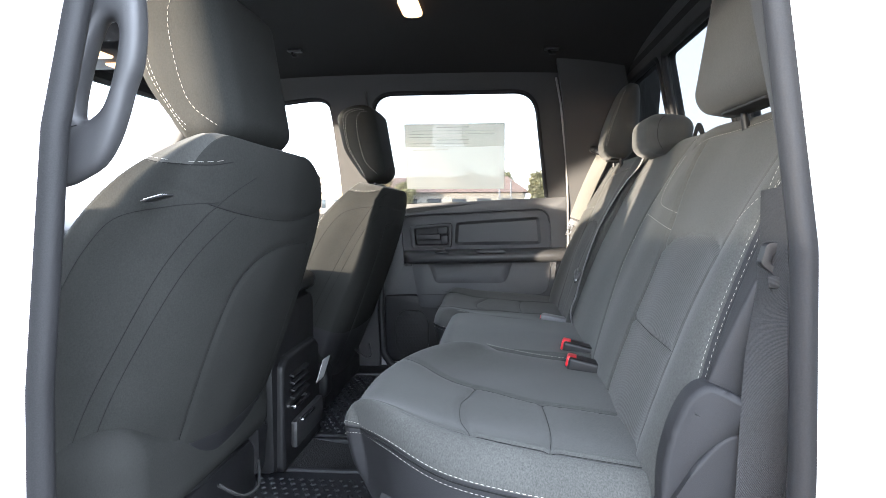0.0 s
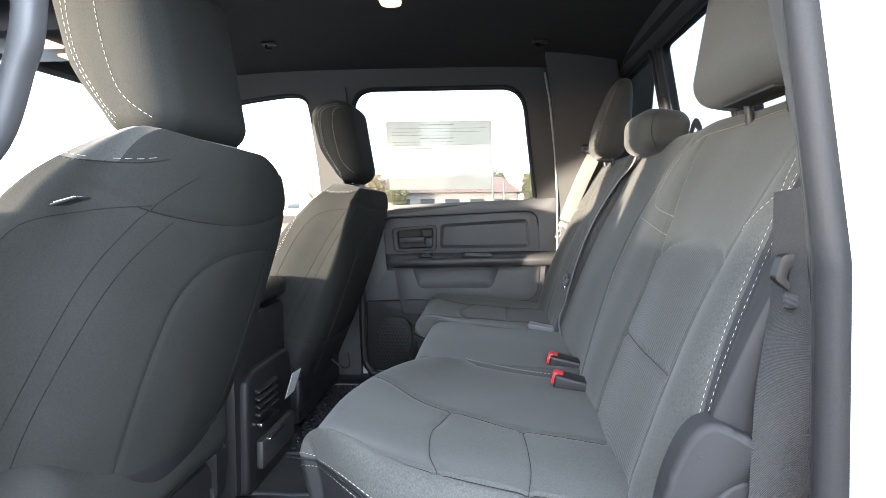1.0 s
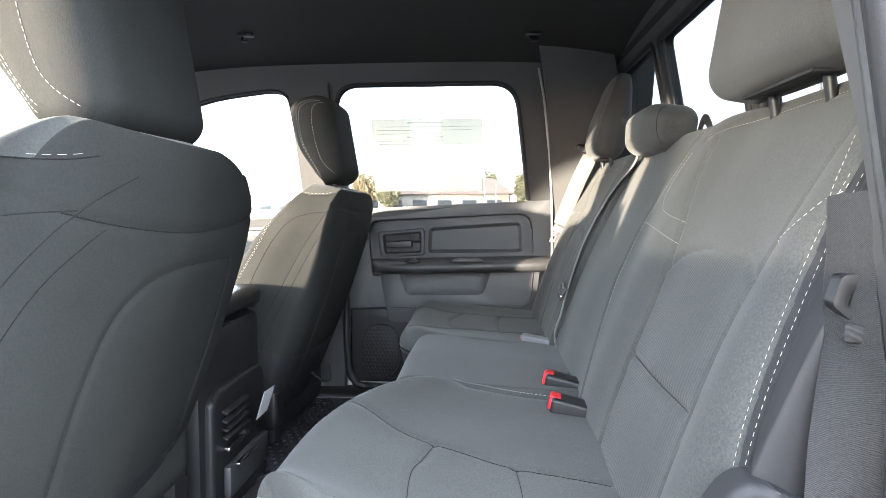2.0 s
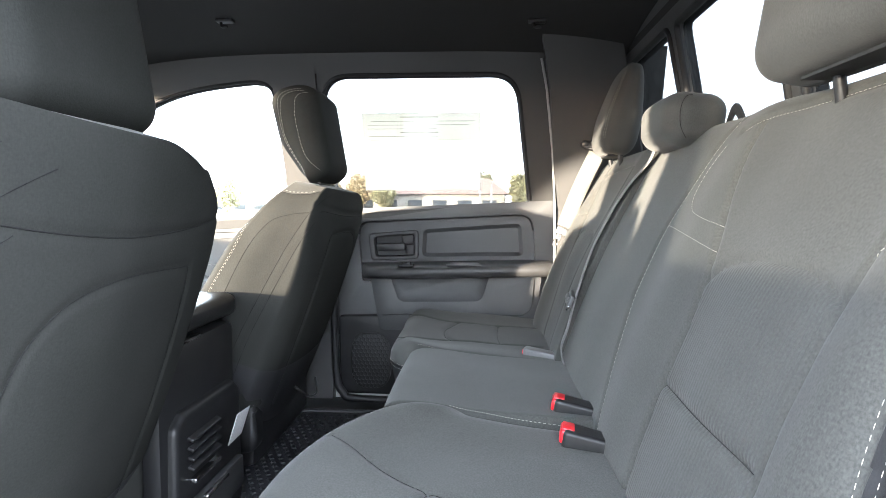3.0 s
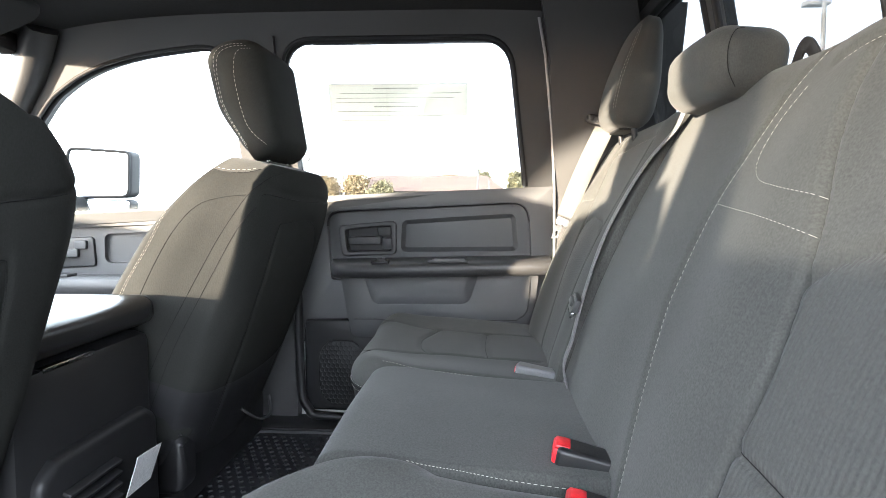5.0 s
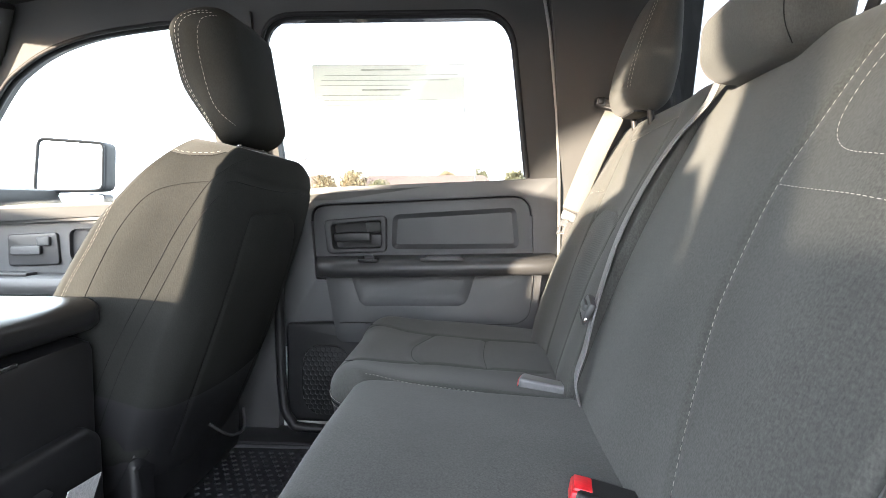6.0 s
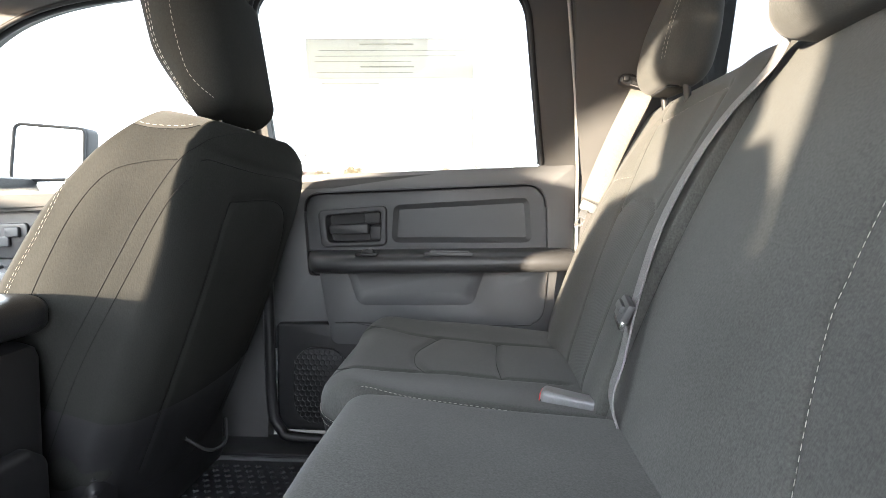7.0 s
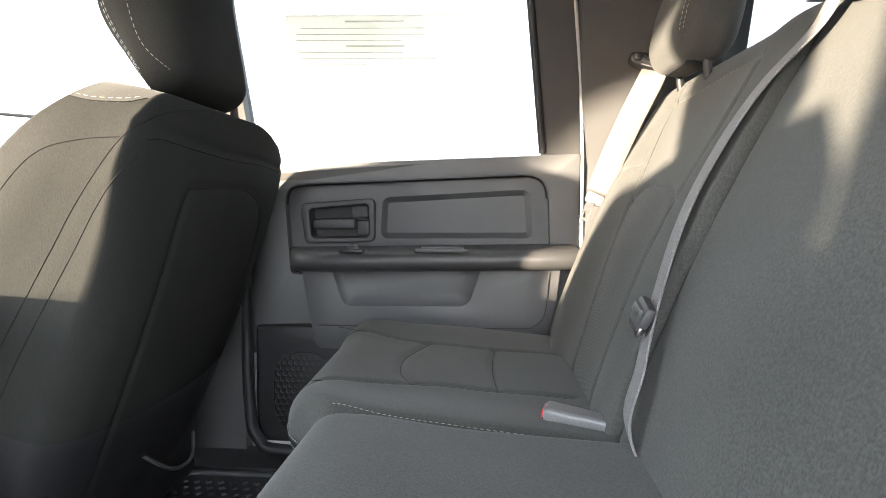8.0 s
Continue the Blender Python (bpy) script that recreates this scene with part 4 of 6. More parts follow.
N_SEAM1 = smooth([(0.030, -0.245), (0.073, -0.275), (0.118, -0.312), (0.172, -0.352), (0.220, -0.380), (0.268, -0.402), (0.32, -0.418), (0.375, -0.43)])
N_SEAM2 = smooth([(0.04, -0.60), (0.106, -0.608), (0.158, -0.615), (0.24, -0.622), (0.38, -0.625)])
N_ARC = smooth([(0.174, -0.354), (0.164, -0.40), (0.155, -0.44), (0.160, -0.53), (0.175, -0.615)])
N_ARC2 = smooth([(0.272, -0.404), (0.276, -0.47), (0.276, -0.55), (0.270, -0.622)])
near_c = cushion("seat_cushion", -0.665, -0.112, -0.012, 0.43, 0.345, 0.055, outboard_dish(-0.385, 0.28, 1), [N_SEAM1, N_SEAM2, N_ARC, N_ARC2], "grey cloth outboard seat cushion", (0.05, 0.05, 0.05), cut=bow_front(-0.39, 0.28, 0.02, -1))
cushion("seat_cushion", -0.120, 0.234, 0.085, 0.43, 0.356, 0.06, lambda u, v: 0.006 * bell(u, 0.05, 0.15) + 0.006 * bell(v, 0.14, 0.06), [], "grey cloth middle seat cushion", (0.03, 0.012, 0.022))
G_SEAM1 = smooth([(0.035, 0.33), (0.09, 0.375), (0.165, 0.405), (0.36, 0.40)])
G_SEAM2 = smooth([(0.025, 0.70), (0.075, 0.665), (0.155, 0.64), (0.25, 0.625), (0.37, 0.62)])
G_ARC = smooth([(0.165, 0.405), (0.145, 0.45), (0.140, 0.52), (0.155, 0.59), (0.17, 0.64)])
G_ARC2 = smooth([(0.27, 0.405), (0.265, 0.5), (0.27, 0.625)])
far_c = cushion("seat_cushion", 0.222, 0.80, 0.022, 0.43, 0.338, 0.05, outboard_dish(0.51, 0.29, -1), [G_SEAM1, G_SEAM2, G_ARC, G_ARC2], "grey cloth outboard seat cushion", (0.05, 0.05, 0.05), cut=bow_front(0.51, 0.29, 0.02, 1))
stitches("stitching", seat_line(near_c, None), smooth([(0.10, -0.142), (0.16, -0.134), (0.22, -0.131), (0.36, -0.132)]), bench, thick=0.0009)
stitches("stitching", seat_line(far_c, None), smooth([(0.07, 0.240), (0.11, 0.246), (0.25, 0.244), (0.38, 0.243)]), bench, thick=0.0009)


def edge_rows(sh, corner, plan, drops=(0.040, 0.053)):
    """Stitched rows round the edge of a cushion; plan: points (v, u) on the outline of its box."""
    shape, hz, vc, uc = sh
    half = ((0.221, 0.204)[uc > 0], (0.2765, 0.289)[uc > 0], hz)
    ln = np.array(even(plan, 0.002))
    run = np.concatenate([[0], np.cumsum(np.linalg.norm(np.diff(ln, axis=0), axis=1))])

    def place(pts):
        """Points as (way along the outline, drop below the top)."""
        q = np.column_stack([np.interp(pts[:, 0], run, ln[:, 0]) - vc, np.interp(pts[:, 0], run, ln[:, 1]) - uc, hz - pts[:, 1]])
        return shape(rounded(q, half, corner) * np.array([1.004, 1.004, 1.0]))
    for dz in drops:
        stitches("stitching", place, [(0.0, dz), (run[-1], dz)], bench, thick=0.0010, long=0.0045)
    seam(place, [(0.0, sum(drops) / 2), (run[-1], sum(drops) / 2)], bench, 0.001)


edge_rows(near_c, (0.05, 0.05, 0.05), [(0.42, -0.665), (0.0, -0.665), (0.0, -0.17)])
edge_rows(far_c, (0.05, 0.05, 0.05), [(0.10, 0.222), (0.0, 0.222), (0.0, 0.70)])
for sh, lns in ((near_c, (N_SEAM1, N_SEAM2, N_ARC, N_ARC2)), (far_c, (G_SEAM1, G_SEAM2, G_ARC, G_ARC2))):
    for ln in lns:
        seam(seat_line(sh, None), ln, bench, 0.0004)
# plinth under the bench and the side shield with its lever pocket
part("seat_base", merge(block(0.27, CY, 0.11, 0.17, 0.66, 0.115, 0.02), block(0.24, 0.51, 0.20, 0.19, 0.26, 0.05, 0.02), block(0.24, -0.39, 0.20, 0.19, 0.26, 0.05, 0.02)), M_VINYL, bench, "black moulded seat base")
S_TOP = smooth([(0.378, 0.29), (0.378, 0.350), (0.387, 0.394), (0.402, 0.428), (0.419, 0.442), (0.436, 0.439), (0.458, 0.429), (0.490, 0.418)], 5) + [(0.50, 0.29)]
shield = part("side_shield", slab(S_TOP, 0.03, lambda x, y, z: Vector((x, -0.683 - z - 0.016 * bell(x, 0.455, 0.030) * bell(y, 0.424, 0.022), y)), 0.010, (), 5), M_SIDE, bench, "dark vinyl side pad of the seat back", 60)
part("shield_crease", tube(curve_through([(0.408, -0.6835, 0.414), (0.423, -0.6845, 0.407), (0.440, -0.686, 0.398), (0.460, -0.687, 0.394)], 6), 0.0022, False, 8), M_BLACK, shield, "", 60)
S_LOW = smooth([(0.348, 0.265), (0.385, 0.323), (0.411, 0.365), (0.431, 0.388), (0.448, 0.395), (0.472, 0.397), (0.50, 0.397)], 5) + [(0.52, 0.20), (0.348, 0.20)]
part("lower_shield", slab(S_LOW, 0.04, lambda x, y, z: Vector((x, -0.692 - z, y)), 0.008, (), 4), M_SIDE, bench, "dark grained plastic lower side shield", 60)


def headrest(name, label, group, cx, cy, cz, half, rad, tilt, stitch_rows=(), posts=True, front_side=1.0, taper=0.0, lip=0.0, post_gap=0.075, post_down=0.07, post_dx=0.0, cover=M_YOKE, post_mat=M_CHROME, dark_rows=False, wedge=0.0):
    """A padded head restraint on two steel posts."""
    ob = thing(name, label, "headrest", (cx, cy, cz - half[2]), group)
    p, faces = rbox(half, rad, (0.008, 0.008, 0.008))
    ca, sa = math.cos(radians(tilt)), math.sin(radians(tilt))

    def shape(q):
        x, y, z = q[:, 0], q[:, 1], q[:, 2]
        k = (z + half[2]) / (2 * half[2])
        y = y * (1 - taper * (1 - k))
        bow = 0.012 * (1 - (y / half[1]) ** 2)
        chin = step_up(np.array(k), 0.55, 0.0)
        x = x * (0.9 + 0.1 * k) * (1 - wedge * step_up(np.array(k), 0.30, 1.05)) + bow * np.sign(x) * 0.5 + lip * chin * step_up(-x * front_side, -0.01, half[0])
        X = x * ca + z * sa
        Z = -x * sa + z * ca
        return np.column_stack([X + cx, y + cy, Z + cz])

    mesh_part("pad", shape(p), faces, cover, ob, "", 60)
    for face, ln in stitch_rows:
        ln = np.array(curve_through(ln, 6))

        def place(pts, face=face):
            n = len(pts)
            if face[0] == "y":
                q = np.column_stack([pts[:, 0], np.full(n, float(face[1]) * (half[1] + 0.0006)), pts[:, 1]])
            else:
                q = np.column_stack([np.full(n, float(face[1]) * (half[0] + 0.0006)), pts[:, 0], pts[:, 1]])
            return shape(rounded(q, half, rad) * 1.006)
        if dark_rows:
            seam(place, ln, ob, 0.0005)
        else:
            stitches("stitching", place, ln, ob, pitch=0.0078, long=0.0054, thick=0.0009)
    if posts:
        part("base_plate", block(cx - sa * half[2], cy, cz - half[2] * ca - 0.002, half[0] * 0.3, half[1] * 0.5, 0.002, 0.001), M_RUBBER, ob, "black plastic underside")
    if posts:
        for d in (-post_gap, post_gap):
            x0, z0 = cx - sa * half[2], cz - half[2] * ca
            part("post", tube([(x0 + post_dx, cy + d, z0 - post_down), (x0 + post_dx * 0.5, cy + d, z0 - post_down * 0.5), (x0 + 0.01, cy + d, z0 + 0.02)], 0.006, False, 10), post_mat, ob, "bright steel post" if post_mat is M_CHROME else "black coated post", 60)
            part("post_collar", tube([(x0 + post_dx, cy + d, z0 - post_down + 0.0), (x0 + post_dx, cy + d, z0 - post_down + 0.012)], 0.013, False, 12), M_BLACK, ob, "black plastic collar")
    return ob


headrest("rear_headrest", "grey cloth head restraint above the narrower seat back", "rear headrests", 0.565, 0.618, 0.862, (0.043, 0.098, 0.108), (0.032, 0.035, 0.045), 12,
         [(("x", -1), [(-0.078, -0.085), (-0.080, 0.0), (-0.076, 0.095)]), (("x", -1), [(-0.087, -0.085), (-0.089, 0.0), (-0.085, 0.09)])], post_gap=0.06, post_dx=0.035, post_mat=M_BLACK, wedge=0.55)
headrest("rear_headrest", "grey cloth head restraint above the wider seat back", "rear headrests", 0.574, -0.415, 0.880, (0.046, 0.160, 0.122), (0.034, 0.04, 0.035), 10, [], post_gap=0.06, post_dx=0.035, post_mat=M_BLACK)
mid_head = headrest("rear_headrest", "low tan-grey cloth centre head restraint, lowered", "rear headrests", 0.560, CY + 0.032, 0.769, (0.048, 0.100, 0.042), (0.034, 0.040, 0.030), 5,
                    [(("y", -1), [(-0.010, 0.046), (-0.024, 0.036), (-0.033, 0.010), (-0.030, -0.018), (-0.016, -0.040)])], posts=False, dark_rows=True)
part("release_strap", tube(curve_through([(0.60, 0.010, 0.752), (0.604, 0.002, 0.774), (0.607, -0.008, 0.776), (0.61, -0.019, 0.760), (0.612, -0.022, 0.742)], 6), 0.0, False, 8, (0.009, 0.002), (1, 0, 0)), M_BLACK, mid_head, "black pull strap")

# ---- belts and buckles ----


def ribbon(line, across, width, thick=0.0014):
    """Webbing along a line; across: direction of its width, one or one a point."""
    bm = bmesh.new()
    n = len(line)
    rows = []
    for i, p in enumerate(line):
        p = Vector(p)
        t = (Vector(line[min(i + 1, n - 1)]) - Vector(line[max(i - 1, 0)])).normalized()
        a = Vector(across[i] if isinstance(across, list) else across)
        a = (a - t * a.dot(t)).normalized()
        nr = t.cross(a).normalized()
        w = width / 2
        rows.append([bm.verts.new(p + a * w * k + nr * thick * s * (0.6 if abs(k) == 1 else 1)) for k, s in ((-1, 1), (-0.9, 1.2), (0, 1), (0.9, 1.2), (1, 1), (1, -1), (0, -1), (-1, -1))])
    for a, b in zip(rows[:-1], rows[1:]):
        for k in range(len(a)):
            bm.faces.new((a[k], a[(k + 1) % len(a)], b[(k + 1) % len(b)], b[k]))
    bm.faces.new(rows[0][::-1])
    bm.faces.new(rows[-1])
    return bm


def lay(u, s, d=0.006, c0=0.238, swell=near_swell):
    return back_place(np.array([u]), np.array([s]), np.array([d]) + swell(np.array([u]), np.array([s])), c0)[0]


belt_mid = thing("centre_seat_belt", "grey centre seat belt lying down the seat back", "seat belt", (0.5, 0.27, 0.6))
on_belt = lambda u, t, d=0.0045: tuple(lay(u, t, d, 0.233, far_swell))
mid_line = curve_through([(0.64, 0.215, 0.735), (0.595, 0.212, 0.775), on_belt(0.218, 0.530, 0.010), on_belt(0.245, 0.485), on_belt(0.283, 0.435), on_belt(0.297, 0.37), on_belt(0.294, 0.29), on_belt(0.268, 0.205), on_belt(0.238, 0.14), on_belt(0.215, 0.09), (0.40, 0.205, 0.30)], 10)
part("webbing", ribbon(mid_line, (0.12, 1.0, 0.0), 0.038), M_WEB_MID, belt_mid, "grey woven webbing", 60)
clip_p = lay(0.258, 0.186, 0.014, 0.233, far_swell)
turn_clip = Matrix.Rotation(RAKE, 4, "Y") @ Matrix.Rotation(0.2, 4, "X")
clip = part("belt_clip", merge(block(*clip_p, 0.005, 0.021, 0.013, 0.003, turn_clip), block(*(clip_p + np.array([-0.004, 0, 0.004])), 0.004, 0.014, 0.005, 0.002, turn_clip)), M_DOOR, belt_mid, "grey plastic belt clip")
part("tongue_plate", block(*(clip_p + np.array([-0.005, 0.0, -0.012])), 0.003, 0.02, 0.005, 0.001, turn_clip), M_CHROME, belt_mid)

belt_far = thing("passenger_seat_belt", "pale grey outboard seat belt hanging at the rear pillar", "seat belt", (0.48, 0.80, 0.55))
G_LOOP = round_poly([(0.494, 0.808), (0.512, 0.806), (0.552, 0.789), (0.556, 0.776), (0.547, 0.771), (0.508, 0.783), (0.492, 0.792)], 0.007, 5)
guide = part("belt_guide", slab(G_LOOP, 0.022, lambda x, y, z: Vector((x, 0.733 - 0.1 * (x - 0.52) + z * -1.0, y)), 0.008, (), 4), M_BLACK, belt_far, "black belt guide loop", 60)
part("guide_slot", slab(round_poly([(0.515, 0.7925), (0.548, 0.780), (0.546, 0.776), (0.513, 0.788)], 0.002), 0.002, lambda x, y, z: Vector((x, 0.7315 - 0.1 * (x - 0.52) - z, y))), M_STEEL_DARK, guide, "steel lip of the slot")
part("guide_bolt", block(0.502, 0.731, 0.798, 0.006, 0.004, 0.006, 0.003), M_BLACK, guide)
fline = curve_through([(0.538, 0.745, 0.788), (0.526, 0.738, 0.76), (0.500, 0.752, 0.70), (0.476, 0.774, 0.635), (0.456, 0.789, 0.575)], 8)
part("webbing", ribbon(fline, (0.95, -0.25, 0.15), 0.042), M_WEB, belt_far, "pale grey woven webbing", 60)
tong = part("belt_tongue", block(0.449, 0.788, 0.562, 0.016, 0.008, 0.011, 0.006, Matrix.Rotation(0.4, 4, "Y")), M_GREYPL, belt_far, "grey plastic belt tongue")
part("tongue_plate", slab([(-0.009, 0.0), (0.009, 0.0), (0.009, -0.032), (-0.009, -0.032)], 0.002, lambda x, y, z: Vector((0.440 + x * 0.9 + y * 0.35, 0.780 - z, 0.555 + y)), 0.0, [round_poly([(-0.004, -0.014), (0.004, -0.014), (0.004, -0.026), (-0.004, -0.026)], 0.002)]), M_CHROME, tong, "bright steel tongue plate")

belt_near = thing("driver_side_seat_belt", "dark grey seat belt webbing beside the rear pillar", "seat belt", (0.48, -0.69, 0.4))
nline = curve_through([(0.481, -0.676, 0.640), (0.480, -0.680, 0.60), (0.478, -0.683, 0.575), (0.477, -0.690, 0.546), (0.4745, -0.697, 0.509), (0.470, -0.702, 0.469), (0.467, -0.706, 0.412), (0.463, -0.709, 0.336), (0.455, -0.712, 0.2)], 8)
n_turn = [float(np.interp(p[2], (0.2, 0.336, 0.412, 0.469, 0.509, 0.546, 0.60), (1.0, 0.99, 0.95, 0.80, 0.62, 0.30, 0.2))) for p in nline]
part("webbing", ribbon(nline, [(k, -math.sqrt(1 - k * k), 0.05) for k in n_turn], 0.044), M_WEB_SHADED, belt_near, "grey woven webbing", 60)
loop = slab(round_poly([(0.466, 0.566), (0.471, 0.586), (0.486, 0.588), (0.493, 0.576), (0.491, 0.558), (0.480, 0.553)], 0.006, 4), 0.012, lambda x, y, z: Vector((x, -0.690 + 0.3 * (0.48 - x) - z, y)), 0.004, [round_poly([(0.474, 0.564), (0.477, 0.577), (0.486, 0.577), (0.486, 0.564)], 0.004, 4)])
part("belt_guide", loop, M_BLACK, belt_near, "black belt guide loop", 60)
part("stitched_fold", block(0.478, -0.6925, 0.549, 0.007, 0.006, 0.006, 0.002, Matrix.Rotation(-0.45, 4, "Z")), M_WEB_DARK, belt_near)


def buckle(name, label, at, yaw, pitch, body, face_red, strap_to):
    """A seat-belt buckle lying on the cushion, with its push button and stalk."""
    ob = thing(name, label, "seat belt buckle", at, "belt buckles")
    m = Matrix.Translation(at) @ Matrix.Rotation(yaw, 4, "Z") @ Matrix.Rotation(pitch, 4, "Y")
    p, faces = rbox((0.038, 0.0215 if face_red else 0.016, 0.0125 if face_red else 0.0105), (0.006, 0.007, 0.006), (0.01, 0.01, 0.01))
    p = p.copy()
    k = (p[:, 0] + 0.038) / 0.076
    p[:, 1] *= 1.0 - 0.14 * k
    p[:, 2] *= 1.0 - 0.25 * k
    w = [m @ Vector(q) for q in p]
    mesh_part("housing", w, faces, body, ob, "", 50)
    if face_red:
        b = block(-0.0375, 0, 0.002, 0.004, 0.0175, 0.0085, 0.003)
        bmesh.ops.transform(b, matrix=m, verts=b.verts)
        part("push_button", b, M_RED, ob, "red release button")
        b = block(-0.032, 0, 0.0105, 0.008, 0.014, 0.0026, 0.002)
        bmesh.ops.transform(b, matrix=m, verts=b.verts)
        part("button_top", b, M_RED, ob, "red release button")
    else:
        b = block(-0.0378, 0, 0.0, 0.0012, 0.012, 0.006, 0.001)
        bmesh.ops.transform(b, matrix=m, verts=b.verts)
        part("push_button", b, M_RED, ob, "thin red release button")
    b = block(-0.036, 0, -0.003, 0.0018, 0.014, 0.002, 0.0008)
    bmesh.ops.transform(b, matrix=m, verts=b.verts)
    part("slot", b, M_BLACK, ob)
    a = m @ Vector((0.036, 0, 0.0))
    end = Vector(strap_to)
    ln = curve_through([tuple(a), tuple(a.lerp(end, 0.4) + Vector((0, 0, 0.008))), tuple(end)], 6)
    part("strap", ribbon(ln, (0, 1, 0.1), 0.026, 0.0016), M_WEB, ob, "", 60)
    return ob


buckle("belt_buckle", "black buckle with a red button on the middle cushion", (0.372, -0.075, 0.338), radians(-8), radians(10), M_BLACK, True, (0.418, -0.085, 0.325))
buckle("belt_buckle", "black buckle with a red button beside the outboard cushion", (0.370, -0.190, 0.334), radians(-8), radians(10), M_BLACK, True, (0.418, -0.205, 0.325))
grey_b = buckle("belt_buckle", "grey buckle lying beside the centre belt", (0.352, 0.305, 0.328), radians(-14), radians(6), M_GREYPL, False, (0.41, 0.275, 0.325))
part("stalk_loop", tube([(0.402 + 0.014 * math.cos(a), 0.285 + 0.006 * math.sin(a), 0.338 + 0.015 * math.sin(a)) for a in np.linspace(0, 2 * math.pi, 16, endpoint=False)], 0.003, True, 6), M_CHROME, grey_b, "steel stalk loop", 60)


# ---- front seats ----
F_RAKE = math.atan(0.37)
FS_AX, FN_AX = np.array([math.sin(F_RAKE), 0, math.cos(F_RAKE)]), np.array([math.cos(F_RAKE), 0, -math.sin(F_RAKE)])


SEAT_EDGE = (0.056, 0.084, 0.026)


def front_seat(name, label, cy, out, dx=0.0, lift_top=0.0, row_up=0.0, half=0.270, inner=0.0, chamfer=0.0, row_z=0.655, flat=0.0):
    """A high-backed front seat; out: +1 where its door side is +y."""
    ob = thing(name, label, "car seat", (-0.35, cy, 0.0), "front seats")
    hx, hy, hz = half, 0.288 + lift_top, 0.105
    o = np.array([-0.105 + dx + 0.37 * (0.10 - 0.62), cy, 0.10])
    p, faces = rbox((hx, hy, hz), SEAT_EDGE, (0.0042, 0.0042, 0.0042))
    seam_sh = smooth([(-0.30, 0.548), (-0.20, 0.538), (-0.05, 0.534), (0.10, 0.536), (0.30, 0.548)])
    pocket = smooth([(0.165, 0.10), (0.165, 0.40), (0.155, 0.485), (0.13, 0.497), (0.0, 0.500), (-0.08, 0.488), (-0.125, 0.46), (-0.15, 0.41), (-0.16, 0.30), (-0.15, 0.10)])
    side_arc = smooth([(-0.122, 0.618), (-0.158, 0.614), (-0.194, 0.601), (-0.227, 0.567), (-0.256, 0.523), (-0.293, 0.451), (-0.33, 0.36)])
    pleat1 = smooth([(-0.085, 0.662), (-0.12, 0.618), (-0.138, 0.592), (-0.18, 0.529), (-0.228, 0.444), (-0.275, 0.355), (-0.32, 0.25)])
    pleat1, side_arc = ([(a, b + row_up * 0.55) for a, b in ln] for ln in (pleat1, side_arc))
    pleat2 = [(a + 0.021, b) for a, b in pleat1 if b < 0.602 + row_up * 0.55]

    def shape(q, groove=True):
        u, s, d = q[:, 0], q[:, 1] + hy, q[:, 2]
        up = s - 2 * lift_top
        k = (d + hz) / (2 * hz)                       # 0 at the front, 1 at the back
        wide = 1.05 - 0.3 * chamfer * (u * out > 0) - 0.13 * (1 - flat * step_up(up, 0.40, 0.58)) * step_up(k, 0.25, 1.0) - chamfer * (u * out > 0) * step_up(k, 0.25, 1.0)
        taper = np.where(u * out > 0, 0.50 - 0.38 * k, 0.16 - 0.05 * k)
        wide = wide * (1 - taper * np.clip((up - 0.44) / 0.16, 0, 1) ** 2.0 - inner * (u > 0) * np.clip((up - 0.47) / 0.106, 0, 1) ** 2.2) * (1 - 0.06 * step_up(s, 0.30, 0.0))
        uu = u * wide
        rear = step_up(k, 0.55, 0.9)
        bow = 0.026 * (1 - np.clip(np.abs(u) / hx, 0, 1) ** 2.2) * rear
        bow = bow - 0.32 * chamfer * np.clip(u * out / hx, 0, 1) ** 1.6 * step_up(k, 0.15, 1.0)
        dd = d - hz + bow + 0.012 * np.sin(np.clip(s / 0.6, 0, 1) * math.pi) * rear
        if groove:
            dd = dd + furrow(u * out * -1.0, s, [seam_sh], 0.0055, 0.0022) * rear + furrow(u * out * -1.0, s, [pocket], 0.006, 0.0022) * rear
        w = o + np.outer(s, FS_AX) + np.outer(dd, FN_AX)
        w[:, 0] += (0.075 * step_up(s, 0.22, 0.62) + 0.055 * step_up(up, 0.40, 0.60)) * (1 - k)   # thinner towards the top
        w[:, 0] += 0.028 * (1 - k) * step_up(up, 0.57, 0.44)
        w[:, 2] -= 0.030 * step_up(up, 0.44, 0.60) * (1 - k)
        w[:, 2] += 0.034 * step_up(up, 0.44, 0.60) * k         # the top rises to its rear edge
        w[:, 2] -= 0.16 * inner * np.clip((u / hx - 0.15) / 0.6, 0, 1) ** 1.5 * step_up(up, 0.48, 0.57)
        w[:, 1] += uu
        if groove:
            sd = step_up(np.abs(u) / hx, 0.75, 0.95)
            cut = np.zeros(len(u))
            for ln, dep in ((pleat1, 0.0004), (pleat2, 0.0004)):
                cut += dep * np.exp(-(line_gap(w[:, 0] - dx, w[:, 2], ln) / 0.006) ** 2)
            w[:, 1] -= np.sign(u) * cut * sd
        return w

    body = shape(p)
    mid = np.array([body[f].mean(axis=0) for f in faces])
    mp = np.array([p[f].mean(axis=0) for f in faces])
    f_s, f_k = mp[:, 1] + hy, (mp[:, 2] + hz) / (2 * hz)
    row = smooth([(-0.225, row_z + 0.020), (-0.198, row_z + 0.010), (-0.177, row_z + 0.005), (-0.160, row_z + 0.001), (-0.140, row_z), (-0.121, row_z + 0.001), (-0.107, row_z + 0.006)])
